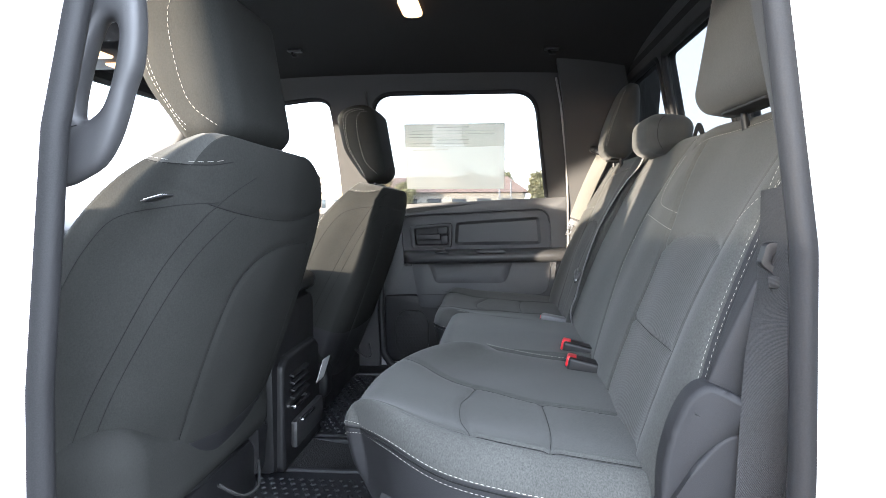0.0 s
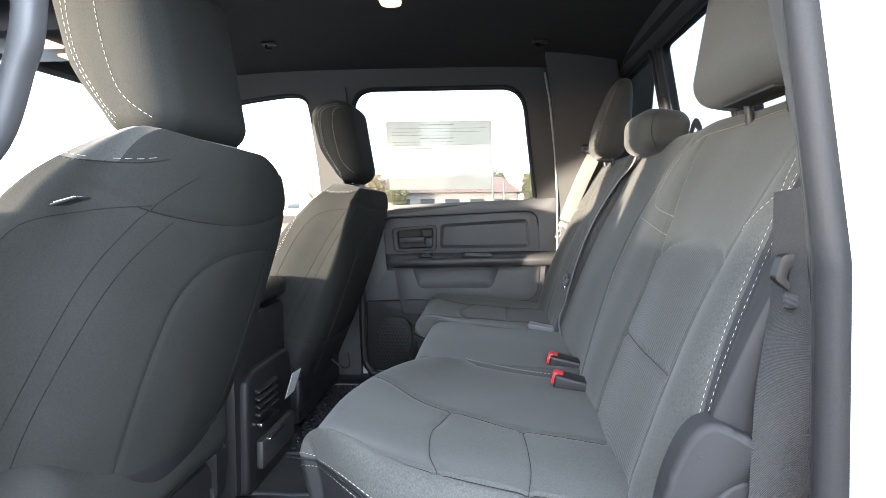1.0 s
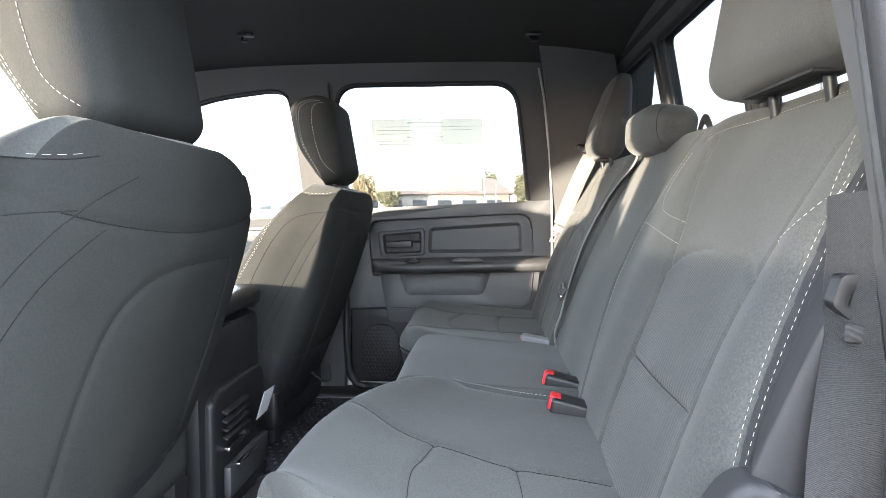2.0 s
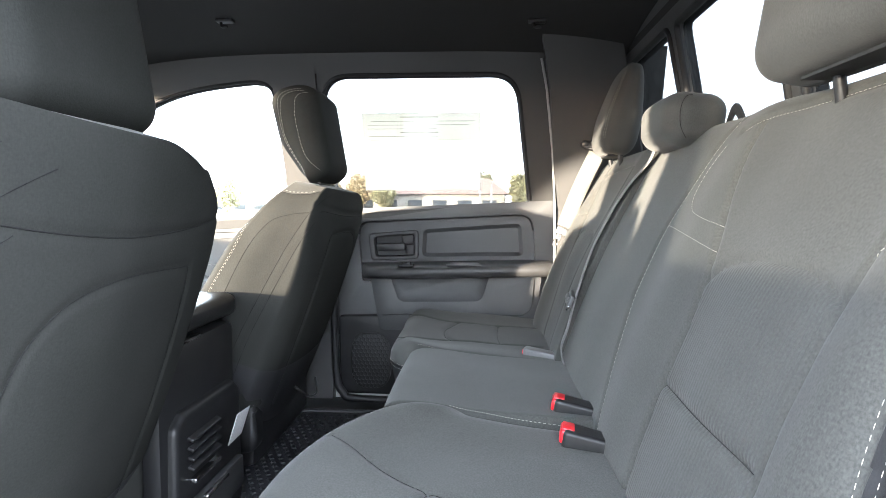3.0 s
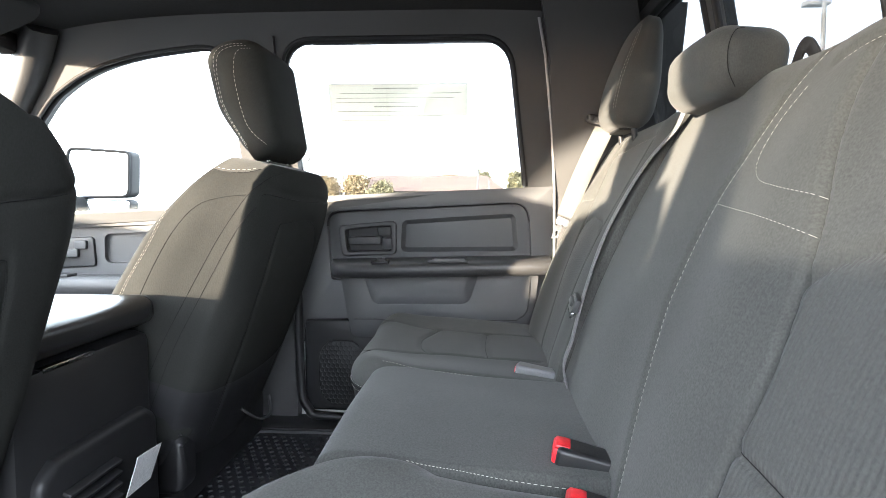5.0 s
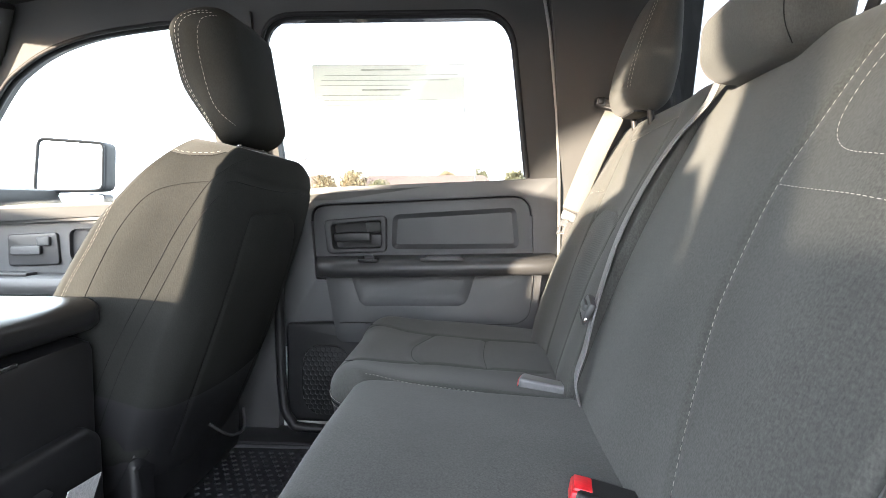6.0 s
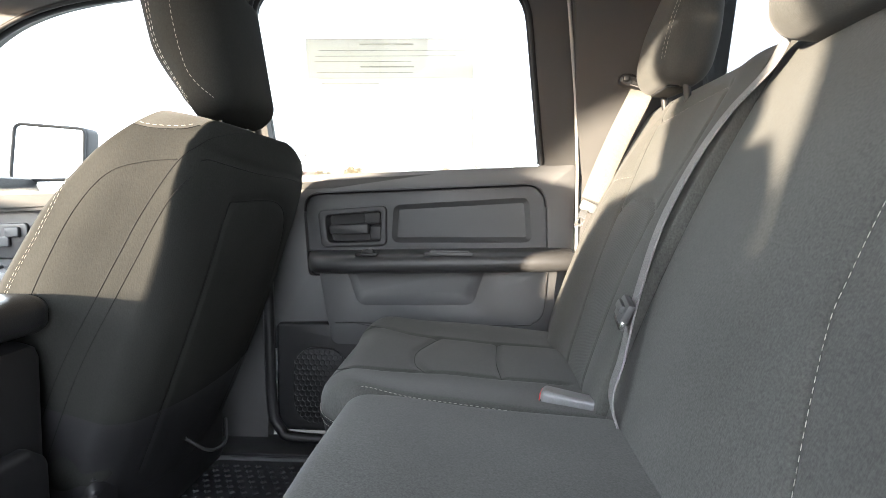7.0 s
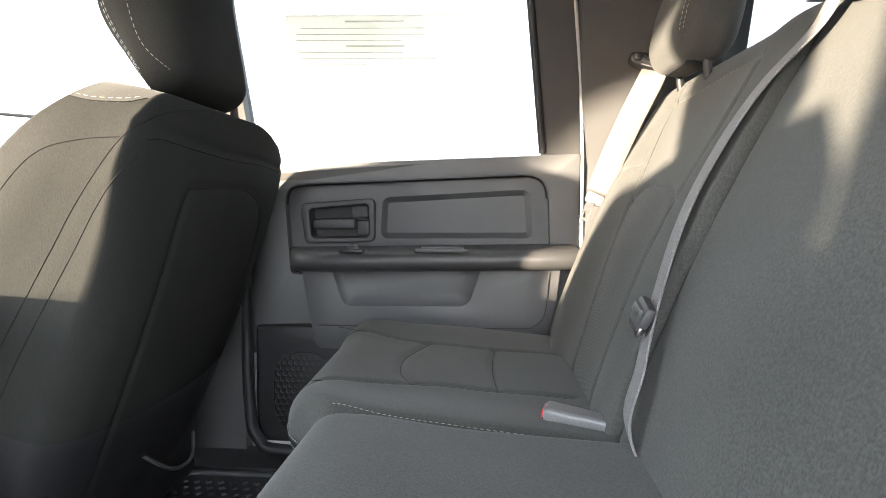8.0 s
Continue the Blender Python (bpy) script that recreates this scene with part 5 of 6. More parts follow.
    xl = mid[:, 0] - dx
    yoke = (mid[:, 2] > np.interp(xl, [q[0] for q in row], [q[1] for q in row])) & (f_s > 2 * hy - 0.12) & (f_k < 0.86)
    flap = f_s < np.where(f_k > 0.5, 0.198, 0.150)
    split_parts(body, faces, ob, [("back", ~yoke & ~flap, M_CLOTH_FRONT_SHADED, "dark grey cloth seat back with a sewn rear pocket"), ("lower_back", flap, M_SIDE, "dark vinyl lower back flap"), ("yoke", yoke, M_YOKE, "lighter grey cloth yoke under the head restraint")])

    tree = BVHTree.FromPolygons([Vector(q) for q in body], faces)

    def side_place(sgn, lift=0.0006):
        """Lays (x, z) of the world on the seat's side."""
        def place(pts):
            laid = []
            for x, z in pts:
                hit = tree.ray_cast(Vector((x + dx, cy + sgn * 0.6, z)), Vector((0, -sgn, 0)))
                if hit[0] is not None and abs(hit[0].y - cy) > 0.10:
                    laid.append(hit[0] + hit[1] * lift * (1 if hit[1].y * sgn > 0 else -1))
                elif len(pts) <= 6:
                    laid.append(Vector((x + dx, cy, z)))
            return np.array([tuple(q) for q in laid])
        return place

    for sgn in (-1,):
        for ln in (pleat1, pleat2, side_arc):
            seam(side_place(sgn, 0.0), ln, ob, 0.0006)
        seam(side_place(sgn, 0.0), row, ob, 0.0007)
        stitches("stitching", side_place(sgn), [(a, b + 0.004) for a, b in row if a < -0.112], ob, pitch=0.0075, long=0.005, thick=0.0007)
    rear_place = lambda pts: shape(rounded(np.column_stack([pts[:, 0] * -out, pts[:, 1] - hy, np.full(len(pts), hz)]), (hx, hy, hz), SEAT_EDGE))
    seam(rear_place, [q for q in seam_sh if abs(q[0]) < 0.25], ob, 0.0009)
    seam(rear_place, pocket, ob, 0.0009)
    for sgn in (-1, 1):
        if sgn * out > 0:
            continue
        stitches("stitching", side_place(sgn), smooth([(-0.238, 0.60), (-0.254, 0.57), (-0.278, 0.528), (-0.306, 0.483), (-0.328, 0.44)]), ob, pitch=0.008, long=0.0055, thick=0.0006)
        stitches("stitching", side_place(sgn), smooth([(-0.243, 0.596), (-0.260, 0.565), (-0.284, 0.523), (-0.312, 0.478), (-0.334, 0.435)]), ob, pitch=0.008, long=0.0055, thick=0.0006)
    # cushion, base and hinge cover
    p2, f2 = rbox((0.26, 0.25, 0.075), (0.06, 0.05, 0.05), (0.012, 0.012, 0.012))
    w2 = p2.copy()
    w2[:, 2] += 0.020 * bell(np.abs(p2[:, 1]), 0.21, 0.05) * (p2[:, 2] > 0)
    w2 = w2 + np.array([-0.50, cy, 0.25])
    mesh_part("seat_cushion", w2, f2, M_CLOTH_FRONT_SHADED, ob, "", 60)
    part("seat_base", merge(block(-0.48, cy, 0.12, 0.22, 0.21, 0.06, 0.02), block(-0.52, cy - 0.19, 0.03, 0.22, 0.02, 0.04, 0.01), block(-0.52, cy + 0.19, 0.03, 0.22, 0.02, 0.04, 0.01)), M_BLACK, ob, "black seat frame on rails")
    for sgn in (-out,):
        cov = round_poly([(-0.42, 0.10), (-0.25, 0.10), (-0.25, 0.20), (-0.28, 0.27), (-0.34, 0.285), (-0.42, 0.24)], [0.03, 0.03, 0.05, 0.03, 0.03, 0.03])
        part("hinge_cover", slab(cov, 0.045, lambda x, y, z, sgn=sgn: Vector((x, cy + sgn * (0.232 + z), y)), 0.014), M_BLACK, ob, "black plastic hinge cover")
    part("recline_wire", tube(curve_through([(-0.215, cy - 0.06, 0.20), (-0.19, cy - 0.03, 0.17), (-0.185, cy + 0.02, 0.165), (-0.20, cy + 0.06, 0.19)], 6), 0.003, False, 6), M_STEEL_DARK, ob, "", 60)
    return ob, side_place


drv, drv_side = front_seat("front_bucket_seat", "dark grey cloth driver seat seen from behind", -0.370, -1, -0.030, 0.019, 0.018, 0.281, 0.18, 0.12, 0.675)
front_seat("front_bucket_seat", "dark grey cloth front passenger seat lit by low sun", 0.532, 1, inner=0.14, flat=0.8)
part("seat_tag", block(-0.181, -0.633, 0.633, 0.014, 0.012, 0.0012, 0.0005, Matrix.Rotation(-0.25, 4, "Y")), M_BLACK, drv, "small black and white sewn label")
part("tag_print", block(-0.181, -0.637, 0.6346, 0.011, 0.007, 0.0006, 0.0003, Matrix.Rotation(-0.25, 4, "Y")), M_LABEL, drv)
H_ROWS = lambda s: [(("y", s), [(0.035, 0.098), (-0.02, 0.092), (-0.043, 0.05), (-0.046, -0.03), (-0.036, -0.07), (-0.01, -0.092)]),
                    (("y", s), [(0.043, 0.092), (-0.012, 0.084), (-0.034, 0.045), (-0.037, -0.03), (-0.028, -0.065), (-0.004, -0.085)]),
                    (("y", s), [(0.055, 0.085), (0.018, 0.078), (0.004, 0.04), (0.004, -0.03), (0.015, -0.065), (0.045, -0.095)])]
headrest("front_headrest", "dark grey cloth head restraint of the driver seat", "front headrests", -0.219, -0.380, 0.815, (0.066, 0.140, 0.116), (0.05, 0.05, 0.035), -11, H_ROWS(-1), taper=0.05, lip=0.038, post_gap=0.055, post_down=0.05, cover=M_CLOTH_FRONT_SHADED)
headrest("front_headrest", "dark grey cloth head restraint of the passenger seat", "front headrests", -0.178, 0.52, 0.792, (0.052, 0.135, 0.110), (0.05, 0.05, 0.035), -11, H_ROWS(-1), taper=0.05, lip=0.034, post_gap=0.055, post_down=0.05, cover=M_CLOTH_FRONT_SHADED)

# ---- console, mats, handle, lamps ----
console = thing("centre_console", "black plastic centre console with a padded lid and rear outlets", "console", (-0.5, CY, 0.04))
part("body", block(-0.62, CY, 0.23, 0.36, 0.15, 0.18, 0.02), M_BLACK, console)
p, f = rbox((0.21, 0.165, 0.024), (0.03, 0.03, 0.018), (0.02, 0.02, 0.01))
mesh_part("lid", p + np.array([-0.470, CY + 0.01, 0.437]), f, M_LID, console, "padded black vinyl lid", 60)
part("lid_hinge", block(-0.266, CY - 0.05, 0.406, 0.006, 0.05, 0.003, 0.001), M_CHROME, console, "bright hinge strip")
part("rear_face", slab(round_poly([(-0.135, 0.05), (0.135, 0.05), (0.13, 0.28), (0.10, 0.30), (-0.10, 0.30), (-0.13, 0.28)], 0.02), 0.03, lambda x, y, z: Vector((-0.245 + z, CY + x, y)), 0.01), M_BLACK, console)
for k in range(4):
    part("vent_slat", block(-0.238, CY - 0.045, 0.255 - k * 0.016, 0.006, 0.055, 0.003, 0.002, Matrix.Rotation(0.4, 4, "Y")), M_BLACK, console)
part("vent_rim", block(-0.238, CY - 0.045, 0.185, 0.006, 0.05, 0.004, 0.002), M_CHROME, console, "bright vent rim")
part("drawer", block(-0.236, CY, 0.125, 0.008, 0.10, 0.03, 0.006), M_VINYL, console)
part("drawer_rim", block(-0.228, CY - 0.03, 0.15, 0.006, 0.045, 0.003, 0.002), M_CHROME, console)

for nm, y0, y1, x0 in (("floor_mat", -0.62, 0.0, -0.44), ("floor_mat", 0.17, 0.78, -0.38)):
    mt = thing(nm, "black ribbed rubber floor mat", "floor mat", (-0.1, (y0 + y1) / 2, 0.03), "floor mats")
    part("mat_body", slab(round_poly([(x0, y0), (0.10, y0), (0.10, y1), (x0 + 0.05, y1)], 0.05), 0.012, lambda x, y, z: Vector((x, y, 0.045 + z)), 0.005), M_MAT, mt)
    part("mat_rim", tube([(x, y, 0.046) for x, y in round_poly([(x0 + 0.02, y0 + 0.02), (0.08, y0 + 0.02), (0.08, y1 - 0.02), (x0 + 0.07, y1 - 0.02)], 0.05)], 0.006, True, 8), M_MAT, mt, "", 60)
    bm = bmesh.new()
    for i in range(int((0.06 - x0 - 0.08) / 0.022)):
        for j in range(int((y1 - y0 - 0.08) / 0.022)):
            x, y = x0 + 0.09 + i * 0.022 + 0.011 * (j % 2), y0 + 0.05 + j * 0.022
            a = [bm.verts.new((x + dx * 0.007, y + dy * 0.007, 0.0455)) for dx, dy in ((-1, 0), (0, -1), (1, 0), (0, 1))]
            b = [bm.verts.new((x + dx * 0.004, y + dy * 0.004, 0.0485)) for dx, dy in ((-1, 0), (0, -1), (1, 0), (0, 1))]
            bm.faces.new(b)
            for k in range(4):
                bm.faces.new((a[k], a[(k + 1) % 4], b[(k + 1) % 4], b[k]))
    part("mat_studs", bm, M_MAT, mt, "", 30)

grab = thing("grab_handle", "dark grey moulded grab handle on the centre pillar", "grab handle", (-0.2, -0.70, 0.66))
G_OUT = [(-0.151, 0.853), (-0.145, 0.826), (-0.144, 0.799), (-0.147, 0.766), (-0.156, 0.739), (-0.164, 0.709), (-0.173, 0.684), (-0.186, 0.664), (-0.205, 0.652), (-0.231, 0.642), (-0.229, 0.662), (-0.221, 0.718), (-0.212, 0.773), (-0.199, 0.827), (-0.189, 0.854), (-0.17, 0.867)]
G_HOLE = [(-0.167, 0.788), (-0.17, 0.767), (-0.175, 0.745), (-0.185, 0.723), (-0.201, 0.711), (-0.209, 0.718), (-0.208, 0.74), (-0.202, 0.765), (-0.195, 0.789), (-0.187, 0.806), (-0.177, 0.81), (-0.169, 0.804)]


def ring_at(line, c, n=72):
    """A closed outline by even angles round a point."""
    q = np.array(curve_through(line, 8, True)) - np.array(c)
    a, r = np.arctan2(q[:, 1], q[:, 0]), np.linalg.norm(q, axis=1)
    k = np.argsort(a)
    t = np.linspace(-math.pi, math.pi, n, endpoint=False)
    r = np.interp(t, a[k], r[k], period=2 * math.pi)
    return np.column_stack([np.cos(t) * r, np.sin(t) * r]) + np.array(c)


g_mid = np.mean(np.array(G_HOLE), axis=0)
g_out, g_in = ring_at(G_OUT, g_mid), ring_at(G_HOLE, g_mid)
bm = bmesh.new()
rows = []
for a, b in zip(g_out, g_in):
    rows.append([])
    for k in range(16):
        w = 2 * math.pi * k / 16
        m = 0.5 - 0.5 * math.copysign(abs(math.cos(w)) ** 0.75, math.cos(w))
        q = a * (1 - m) + b * m
        rows[-1].append(bm.verts.new((q[0], -0.722 + TUMBLE * 0.3 * max(0.0, q[1] - 0.66) - 0.014 * math.copysign(abs(math.sin(w)) ** 0.75, math.sin(w)), q[1])))
for a, b in zip(rows, rows[1:] + rows[:1]):
    for k in range(16):
        bm.faces.new((a[k], b[k], b[(k + 1) % 16], a[(k + 1) % 16]))
bmesh.ops.recalc_face_normals(bm, faces=bm.faces)
part("grip", bm, M_GRIP, grab, "", 180)
part("mount_seam", tube([(-0.222, -0.732, 0.703), (-0.212, -0.737, 0.702), (-0.203, -0.736, 0.704)], 0.0006, False, 6), M_BLACK, grab, "", 60)

dome = thing("dome_light", "lit warm dome lamp in the headliner", "ceiling lamp", (0.0, 0.42, 1.12))
on_roof = lambda x, y, z: Vector((-0.02 + x, 0.30 + y, roof_z(-0.02 + x, 0.30 + y) - z))
part("housing", slab(round_poly([(-0.040, -0.080), (0.040, -0.080), (0.040, 0.080), (-0.040, 0.080)], 0.022), 0.014, on_roof, 0.006), M_HEADLINER, dome)
part("lens", slab(round_poly([(-0.026, -0.062), (0.026, -0.062), (0.026, 0.062), (-0.026, 0.062)], 0.022), 0.010, lambda x, y, z: on_roof(x, y, z + 0.013), 0.006, (), 4), M_BULB, dome, "glowing warm lens")
over = thing("overhead_console", "dark overhead console with two lit map lamps", "overhead console", (-0.72, CY, 1.0))
part("housing", block(-0.72, CY, 1.005, 0.15, 0.13, 0.045, 0.03), M_BLACK, over)
for d in (-0.058, 0.058):
    part("lamp_lens", block(-0.69, CY + d, 0.960, 0.032, 0.028, 0.006, 0.005), M_BULB, over, "glowing warm lens")
visor = thing("sun_visor", "grey cloth sun visor folded up", "sun visor", (-0.72, 0.5, 1.0))
part("panel", slab(round_poly([(-0.88, 0.26), (-0.73, 0.26), (-0.73, 0.70), (-0.88, 0.70)], [0.02, 0.02, 0.06, 0.03], 8), 0.014, lambda x, y, z: Vector((x, y, 1.030 + 0.38 * (x + 0.74) - z)), 0.005), M_HEADLINER, visor)
part("hinge_arm", tube([(-0.86, 0.72, 0.99), (-0.86, 0.69, 0.985), (-0.85, 0.60, 0.985)], 0.006, False, 8), M_BLACK, visor, "", 60)
for k, (hx_, hy_) in enumerate(((-0.42, 0.60), (0.36, 0.62))):
    hk = thing("coat_hook", "small black coat hook on the headliner", "hook", (hx_, hy_, roof_z(hx_, hy_) - 0.02), "coat hooks")
    zz = roof_z(hx_, hy_)
    part("plate", block(hx_, hy_, zz - 0.003, 0.022, 0.012, 0.005, 0.004), M_BLACK, hk)
    part("hook", tube(curve_through([(hx_ - 0.01, hy_, zz - 0.006), (hx_ - 0.004, hy_ - 0.01, zz - 0.02), (hx_ + 0.01, hy_ - 0.012, zz - 0.02)], 4), 0.004, False, 8), M_BLACK, hk, "", 60)

# price sheet on the window
sheet = thing("window_sticker", "white paper price sheet stuck inside the rear window", "window sticker", (0.05, 0.83, 0.79))
WS = lambda x, y, z: lean_far(x, y, 0.018 - z)
part("paper", slab([(-0.121, 0.678), (0.222, 0.678), (0.222, 0.897), (-0.121, 0.897)], 0.0006, WS), M_PAPER, sheet, "", 0)
part("border", merge(*[slab([(a, b), (c, b), (c, d), (a, d)], 0.0004, lambda x, y, z: WS(x, y, z + 0.001)) for a, b, c, d in ((-0.121, 0.8945, 0.222, 0.897), (-0.121, 0.678, -0.1192, 0.8945), (0.2202, 0.678, 0.222, 0.8945))]), M_PRINT, sheet, "grey printed border", 0)
# upper third of the sheet, slightly darker than the rest
part("print_block", slab([(-0.119, 0.822), (0.220, 0.822), (0.220, 0.8945), (-0.119, 0.8945)], 0.0003, lambda x, y, z: WS(x, y, z + 0.0008)), M_TINT_PALE, sheet, "faint grey printed table", 0)
random.seed(4)
for k in range(8):
    zt = 0.884 - k * 0.0105
    a = -0.105 + 0.015 * random.random()
    b = a + random.choice((0.29, 0.26, 0.12, 0.30, 0.20))
    hgt = 0.0030 if k in (0, 4) else 0.0014
    if k in (0, 4):
        a, b = -0.01, 0.10
    part("print_line", slab([(a, zt), (min(b, 0.21), zt), (min(b, 0.21), zt + hgt), (a, zt + hgt)], 0.0004, lambda x, y, z: WS(x, y, z + 0.001)), M_PRINT, sheet, "", 0)

# paper slip on the console side
slip = slab([(-0.03, 0.0), (0.03, 0.0), (0.035, 0.05), (-0.028, 0.055)], 0.001, lambda x, y, z: Vector((-0.205 + 0.3 * y + z, CY + x, 0.22 + y)))
tagged(part("paper_slip", slip, M_LABEL, None, "", 0), "small white paper slip tucked at the console", "paper")

# ---- outside ----
mirror = thing("door_mirror", "tall grey-framed towing mirror on the passenger door", "door mirror", (-1.0, 1.2, 0.62))
MF = lambda x, y, z: Vector((-1.085 + x * 0.97, 1.45 + x * 0.22 + 0.16 * (y - 0.7) - z, y))
MO = round_poly([(-0.112, 0.622), (0.096, 0.628), (0.090, 0.785), (-0.112, 0.797)], 0.022)
shell = part("shell", slab(ring_inset(MO, -0.005), 0.06, lambda x, y, z: MF(x, y, z), 0.010), M_MIRROR_SHELL, mirror)
part("glass", slab(MO, 0.004, lambda x, y, z: MF(x, y, z + 0.004)), M_MIRROR, mirror, "silvered mirror glass", 0)
part("rim", tube([MF(x, y, 0.006) for x, y in MO], 0.005, True, 8), M_MIRROR_SHELL, mirror, "", 60)
MO2 = round_poly([(-0.110, 0.568), (0.098, 0.572), (0.098, 0.612), (-0.110, 0.608)], 0.012)
part("lower_shell", slab(ring_inset(MO2, -0.004), 0.05, lambda x, y, z: MF(x, y, z), 0.006), M_MIRROR_SHELL, mirror)
part("lower_glass", slab(MO2, 0.004, lambda x, y, z: MF(x, y, z + 0.004)), M_MIRROR, mirror, "silvered lower mirror glass", 0)
part("arm", block(-1.17, 1.20, 0.60, 0.045, 0.25, 0.03, 0.02), M_MIRROR_SHELL, mirror)

# roof and leaf colours are lightened to imitate bright, washed-out haze
M_ROOF = surface("roof_shingle", (0.26, 0.17, 0.13), 0.9, 8, 0.3, 1.0, 0.4, 0.02)
M_WALL = surface("house_render", (0.5, 0.46, 0.4), 0.85, 10, 0.1, 0.6, 0.2, 0.01)
M_PANE_DARK = surface("dark_house_window", (0.03, 0.035, 0.04), 0.15, 5, 0.1)
M_BARK = surface("bark", (0.12, 0.085, 0.06), 0.9, 20, 0.4, 3, 0.8, 0.02)
M_LEAF = surface("dry_foliage", (0.42, 0.33, 0.19), 0.8, 3, 0.5, 0.5, 0.2, 0.01)
M_LEAF2 = surface("green_foliage", (0.27, 0.25, 0.14), 0.8, 3, 0.5, 0.5, 0.2, 0.01)
M_POLE = surface("galvanised_pole", (0.3, 0.3, 0.3), 0.5, 20, 0.1)


def house(at, length, depth, eave, ridge):
    ob = thing("house", "long low house with a brown shingle roof and pale walls", "house", at)
    x, y, z = at
    part("wall", block(x, y, z + eave / 2, length / 2, depth / 2, eave / 2, 0.02), M_WALL, ob)
    bm = bmesh.new()
    o = 0.6
    a = [bm.verts.new((x + sx * (length / 2 + o), y + sy * (depth / 2 + o), z + eave)) for sx, sy in ((-1, -1), (1, -1), (1, 1), (-1, 1))]
    r = [bm.verts.new((x - length * 0.4, y, z + ridge)), bm.verts.new((x + length * 0.4, y, z + ridge))]
    for f in ((a[0], a[1], r[1], r[0]), (a[1], a[2], r[1]), (a[2], a[3], r[0], r[1]), (a[3], a[0], r[0]), (a[3], a[2], a[1], a[0])):
        bm.faces.new(f)
    part("roof", bm, M_ROOF, ob, "brown shingle roof", 0)
    for k in range(6):
        xx = x - length * 0.42 + k * length * 0.165
        win = part("window", block(xx, y - depth / 2 - 0.02, z + eave * 0.55, 0.7, 0.05, 0.55, 0.01), M_PANE_DARK, ob, "dark house window")
        part("frame", block(xx, y - depth / 2 - 0.06, z + eave * 0.55 - 0.6, 0.8, 0.06, 0.05, 0.01), M_LABEL, win)
    return ob


house((-5.2, 66, GROUND), 15.0, 8.0, 2.6, 4.3)
house((-24, 74, GROUND), 14.0, 8.0, 2.7, 4.6)
house((12, 80, GROUND), 13.0, 8.0, 2.6, 4.4)


def tree(name, label, at, height, spread, leaf, n=420, bare=False, seed=1, base=0.25):
    rnd = random.Random(seed)
    ob = thing(name, label, "tree", at)
    x, y, z = at
    bms = [tube([(x, y, z), (x + 0.1, y, z + height * 0.3), (x, y + 0.1, z + height * 0.75)], [height * 0.03, height * 0.022, height * 0.008], False, 8)]
    tips = []
    for k in range(16 if bare else 10):
        a, h = rnd.random() * 6.28, height * (0.3 + 0.45 * rnd.random())
        e = Vector((x + math.cos(a) * spread * (0.5 + 0.4 * rnd.random()), y + math.sin(a) * spread * 0.7, z + h + height * (0.15 + 0.3 * rnd.random())))
        s = Vector((x, y, z + h))
        mid = s.lerp(e, 0.5) + Vector((0, 0, -0.05 * height * rnd.random()))
        bms.append(tube([s, mid, e], [height * 0.010, height * 0.006, height * 0.002], False, 5))
        tips.append(e)
        for q in range(5 if bare else 1):
            e2 = mid.lerp(e, rnd.random()) + Vector((rnd.uniform(-1, 1), rnd.uniform(-1, 1), rnd.uniform(0.2, 1.4))) * height * 0.12
            bms.append(tube([mid.lerp(e, 0.3 * q / 5 + 0.2), e2], [height * 0.004, height * 0.001], False, 4))
    part("trunk", merge(*bms), M_BARK, ob, "bare brown branches" if bare else "", 60)
    if not bare:
        bm = bmesh.new()
        for k in range(n * 3):
            while True:
                p = Vector((rnd.uniform(-1, 1), rnd.uniform(-1, 1), rnd.uniform(-1, 1)))
                if p.length < 1 and p.length > 0.35:
                    break
            lump = 0.8 + 0.35 * noise.noise(p * 2.2 + Vector((seed * 7, 0, 0)))
            c = Vector((x + p.x * spread * lump, y + p.y * spread * lump, z + height * (base + (1 - base) * 0.5) + p.z * height * (1 - base) * 0.5 * lump))
            sz = height * rnd.uniform(0.010, 0.028)
            mrot = Euler((rnd.random() * 6, rnd.random() * 6, rnd.random() * 6)).to_matrix()
            vs_ = [bm.verts.new(c + mrot @ Vector((sx * sz, sy * sz * 0.6, sz * 0.3 * sx * sy))) for sx, sy in ((-1, -1), (1, -1), (1.2, 1), (-0.8, 1))]
            bm.faces.new(vs_)
        part("crown", bm, leaf, ob, "", 0)
    return ob


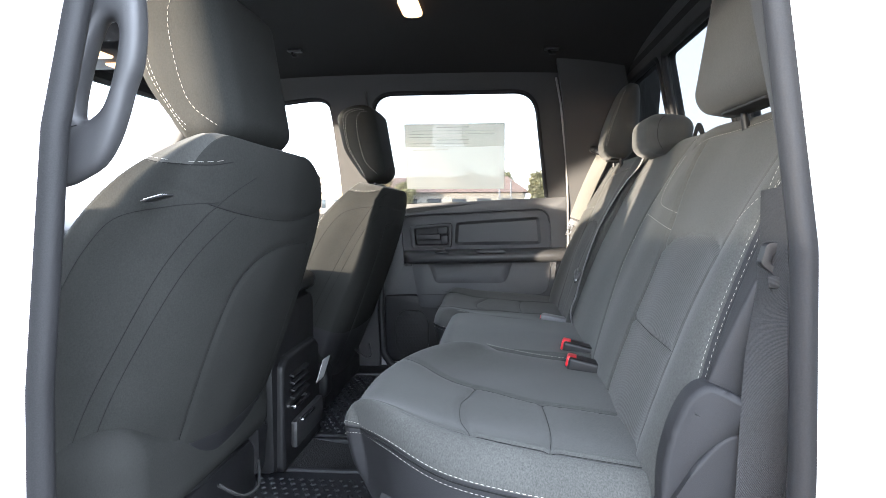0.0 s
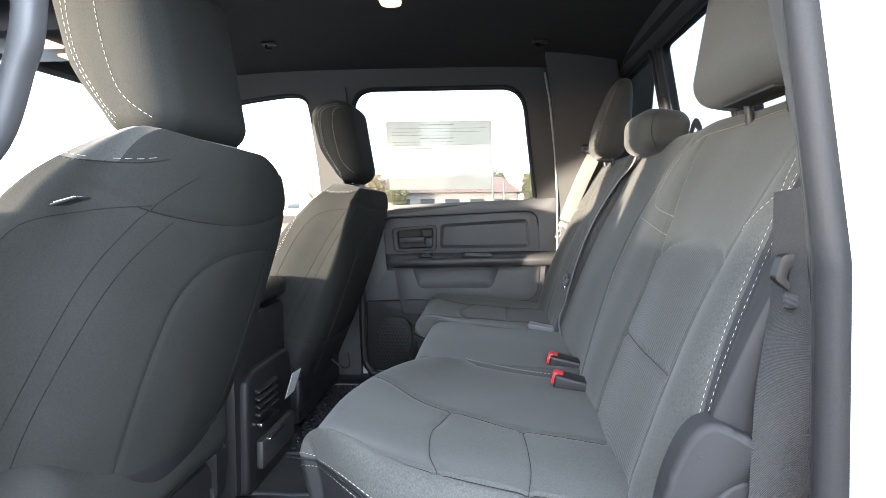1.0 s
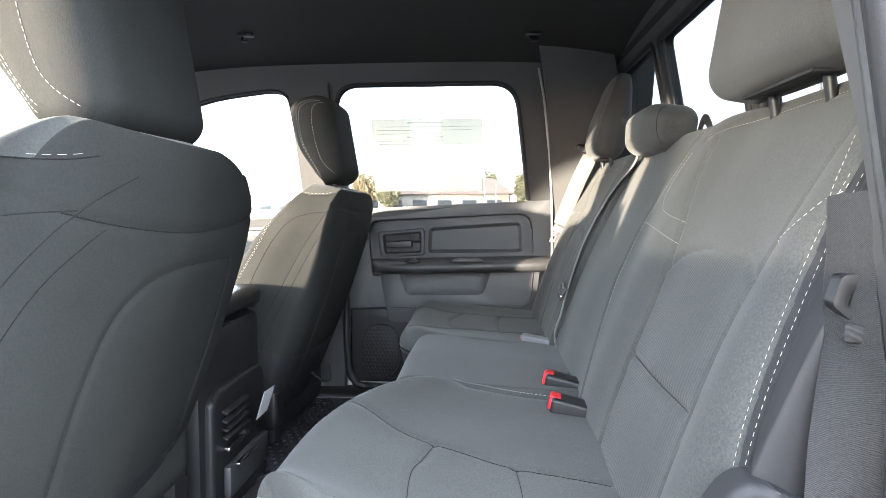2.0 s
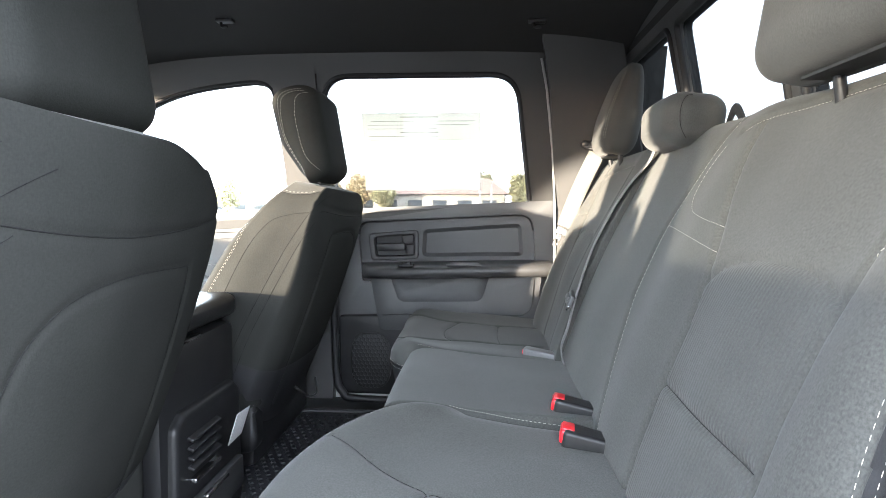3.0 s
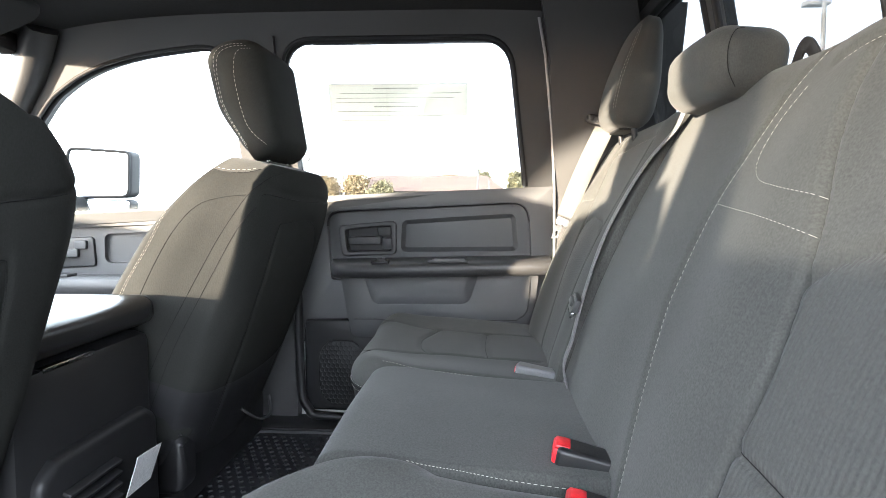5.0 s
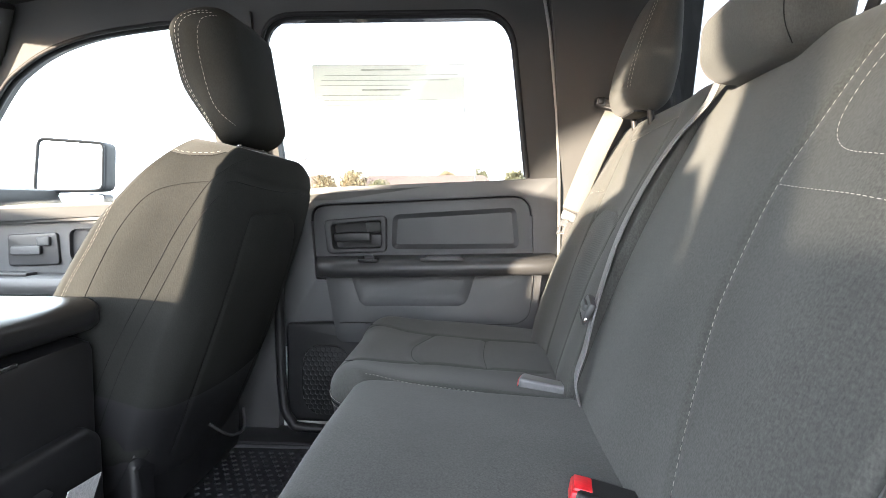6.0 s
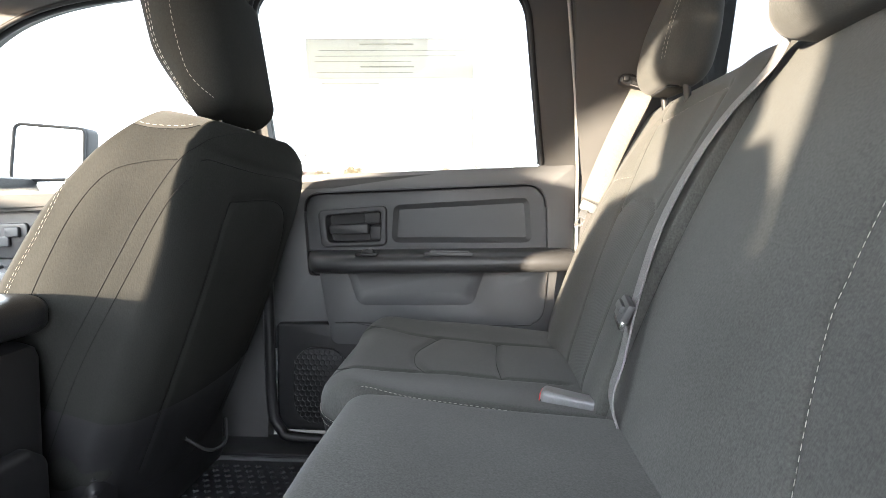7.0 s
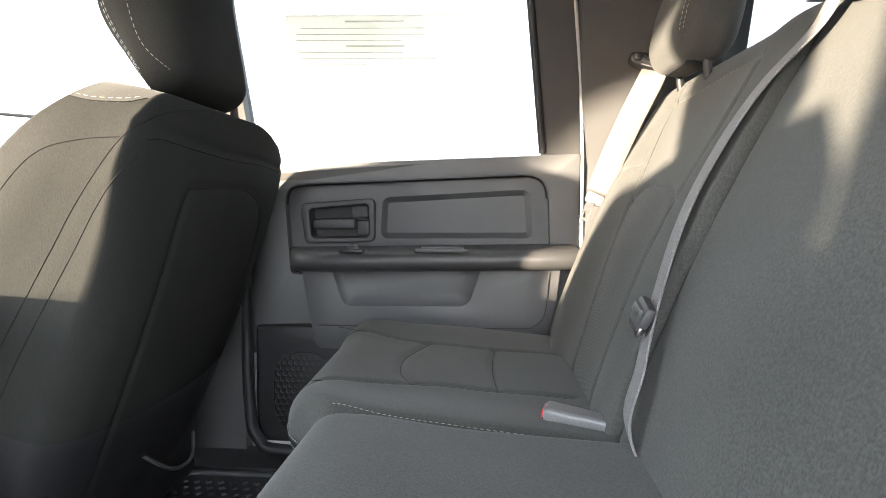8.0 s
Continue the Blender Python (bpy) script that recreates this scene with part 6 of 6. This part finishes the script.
tree("tree", "green rounded tree behind the lot", (3.7, 60, GROUND), 4.9, 1.25, M_LEAF2, 700, seed=2)
tree("tree", "yellowing leafy tree behind the lot", (-12.2, 62, GROUND), 5.0, 1.7, M_LEAF, 700, seed=3)
tree("tree", "green leafy tree beside the house", (-9.3, 60, GROUND), 3.9, 1.4, M_LEAF2, 600, seed=4)
tree("tree", "brown leafy tree behind the houses", (-15.5, 64, GROUND), 4.6, 1.6, M_LEAF, 600, seed=5)
tree("tree", "brown leafy tree behind the houses", (-4.0, 84, GROUND), 6.2, 2.6, M_LEAF, 700, seed=6)
tree("tree", "green conifer-like tree beyond the roofs", (0.6, 86, GROUND), 6.4, 1.6, M_LEAF2, 500, seed=7)
tree("tree", "grey-green tree across the road", (-16.6, 40, GROUND), 3.6, 1.0, M_LEAF2, 600, seed=8)
tree("tree", "bare winter tree behind the lot", (-19.5, 66, GROUND), 6.4, 2.6, M_LEAF, bare=True, seed=9)
tree("tree", "low shrub tree at the lot's edge", (1.6, 70, GROUND), 3.6, 1.6, M_LEAF, 500, seed=10)


def lamp_post(at, height, arms):
    ob = thing("lamp_post", "tall grey lot lamp post with side heads", "lamp post", at, "lot lamps")
    x, y, z = at
    part("pole", tube([(x, y, z), (x, y, z + height)], [0.1, 0.06], False, 10), M_POLE, ob, "", 60)
    for d in arms:
        part("arm", tube([(x, y, z + height - 0.1), (x + d[0] * 0.8, y + d[1] * 0.8, z + height + 0.05)], 0.03, False, 6), M_POLE, ob, "", 60)
        part("head", block(x + d[0] * 1.1, y + d[1] * 1.1, z + height + 0.03, 0.35, 0.2, 0.08, 0.03), M_POLE, ob)
    return ob


lamp_post((0.0, 50, GROUND), 4.2, [])
lamp_post((0.9, 50, GROUND), 3.3, [])
lamp_post((9.6, 17.6, GROUND), 7.2, [(0.3, 1.0), (-0.3, -1.0)])
fence = thing("fence", "low grey wire fence along the lot", "fence", (-5, 56, GROUND))
for k in range(22):
    part("post", tube([(-28 + k * 2.0, 56, GROUND), (-28 + k * 2.0, 56, GROUND + 1.1)], 0.04, False, 6), M_POLE, fence)
for zz in (0.5, 1.05):
    part("rail", tube([(-28, 56, GROUND + zz), (14, 56, GROUND + zz)], 0.025, False, 6), M_POLE, fence)
tagged(fence, group="")
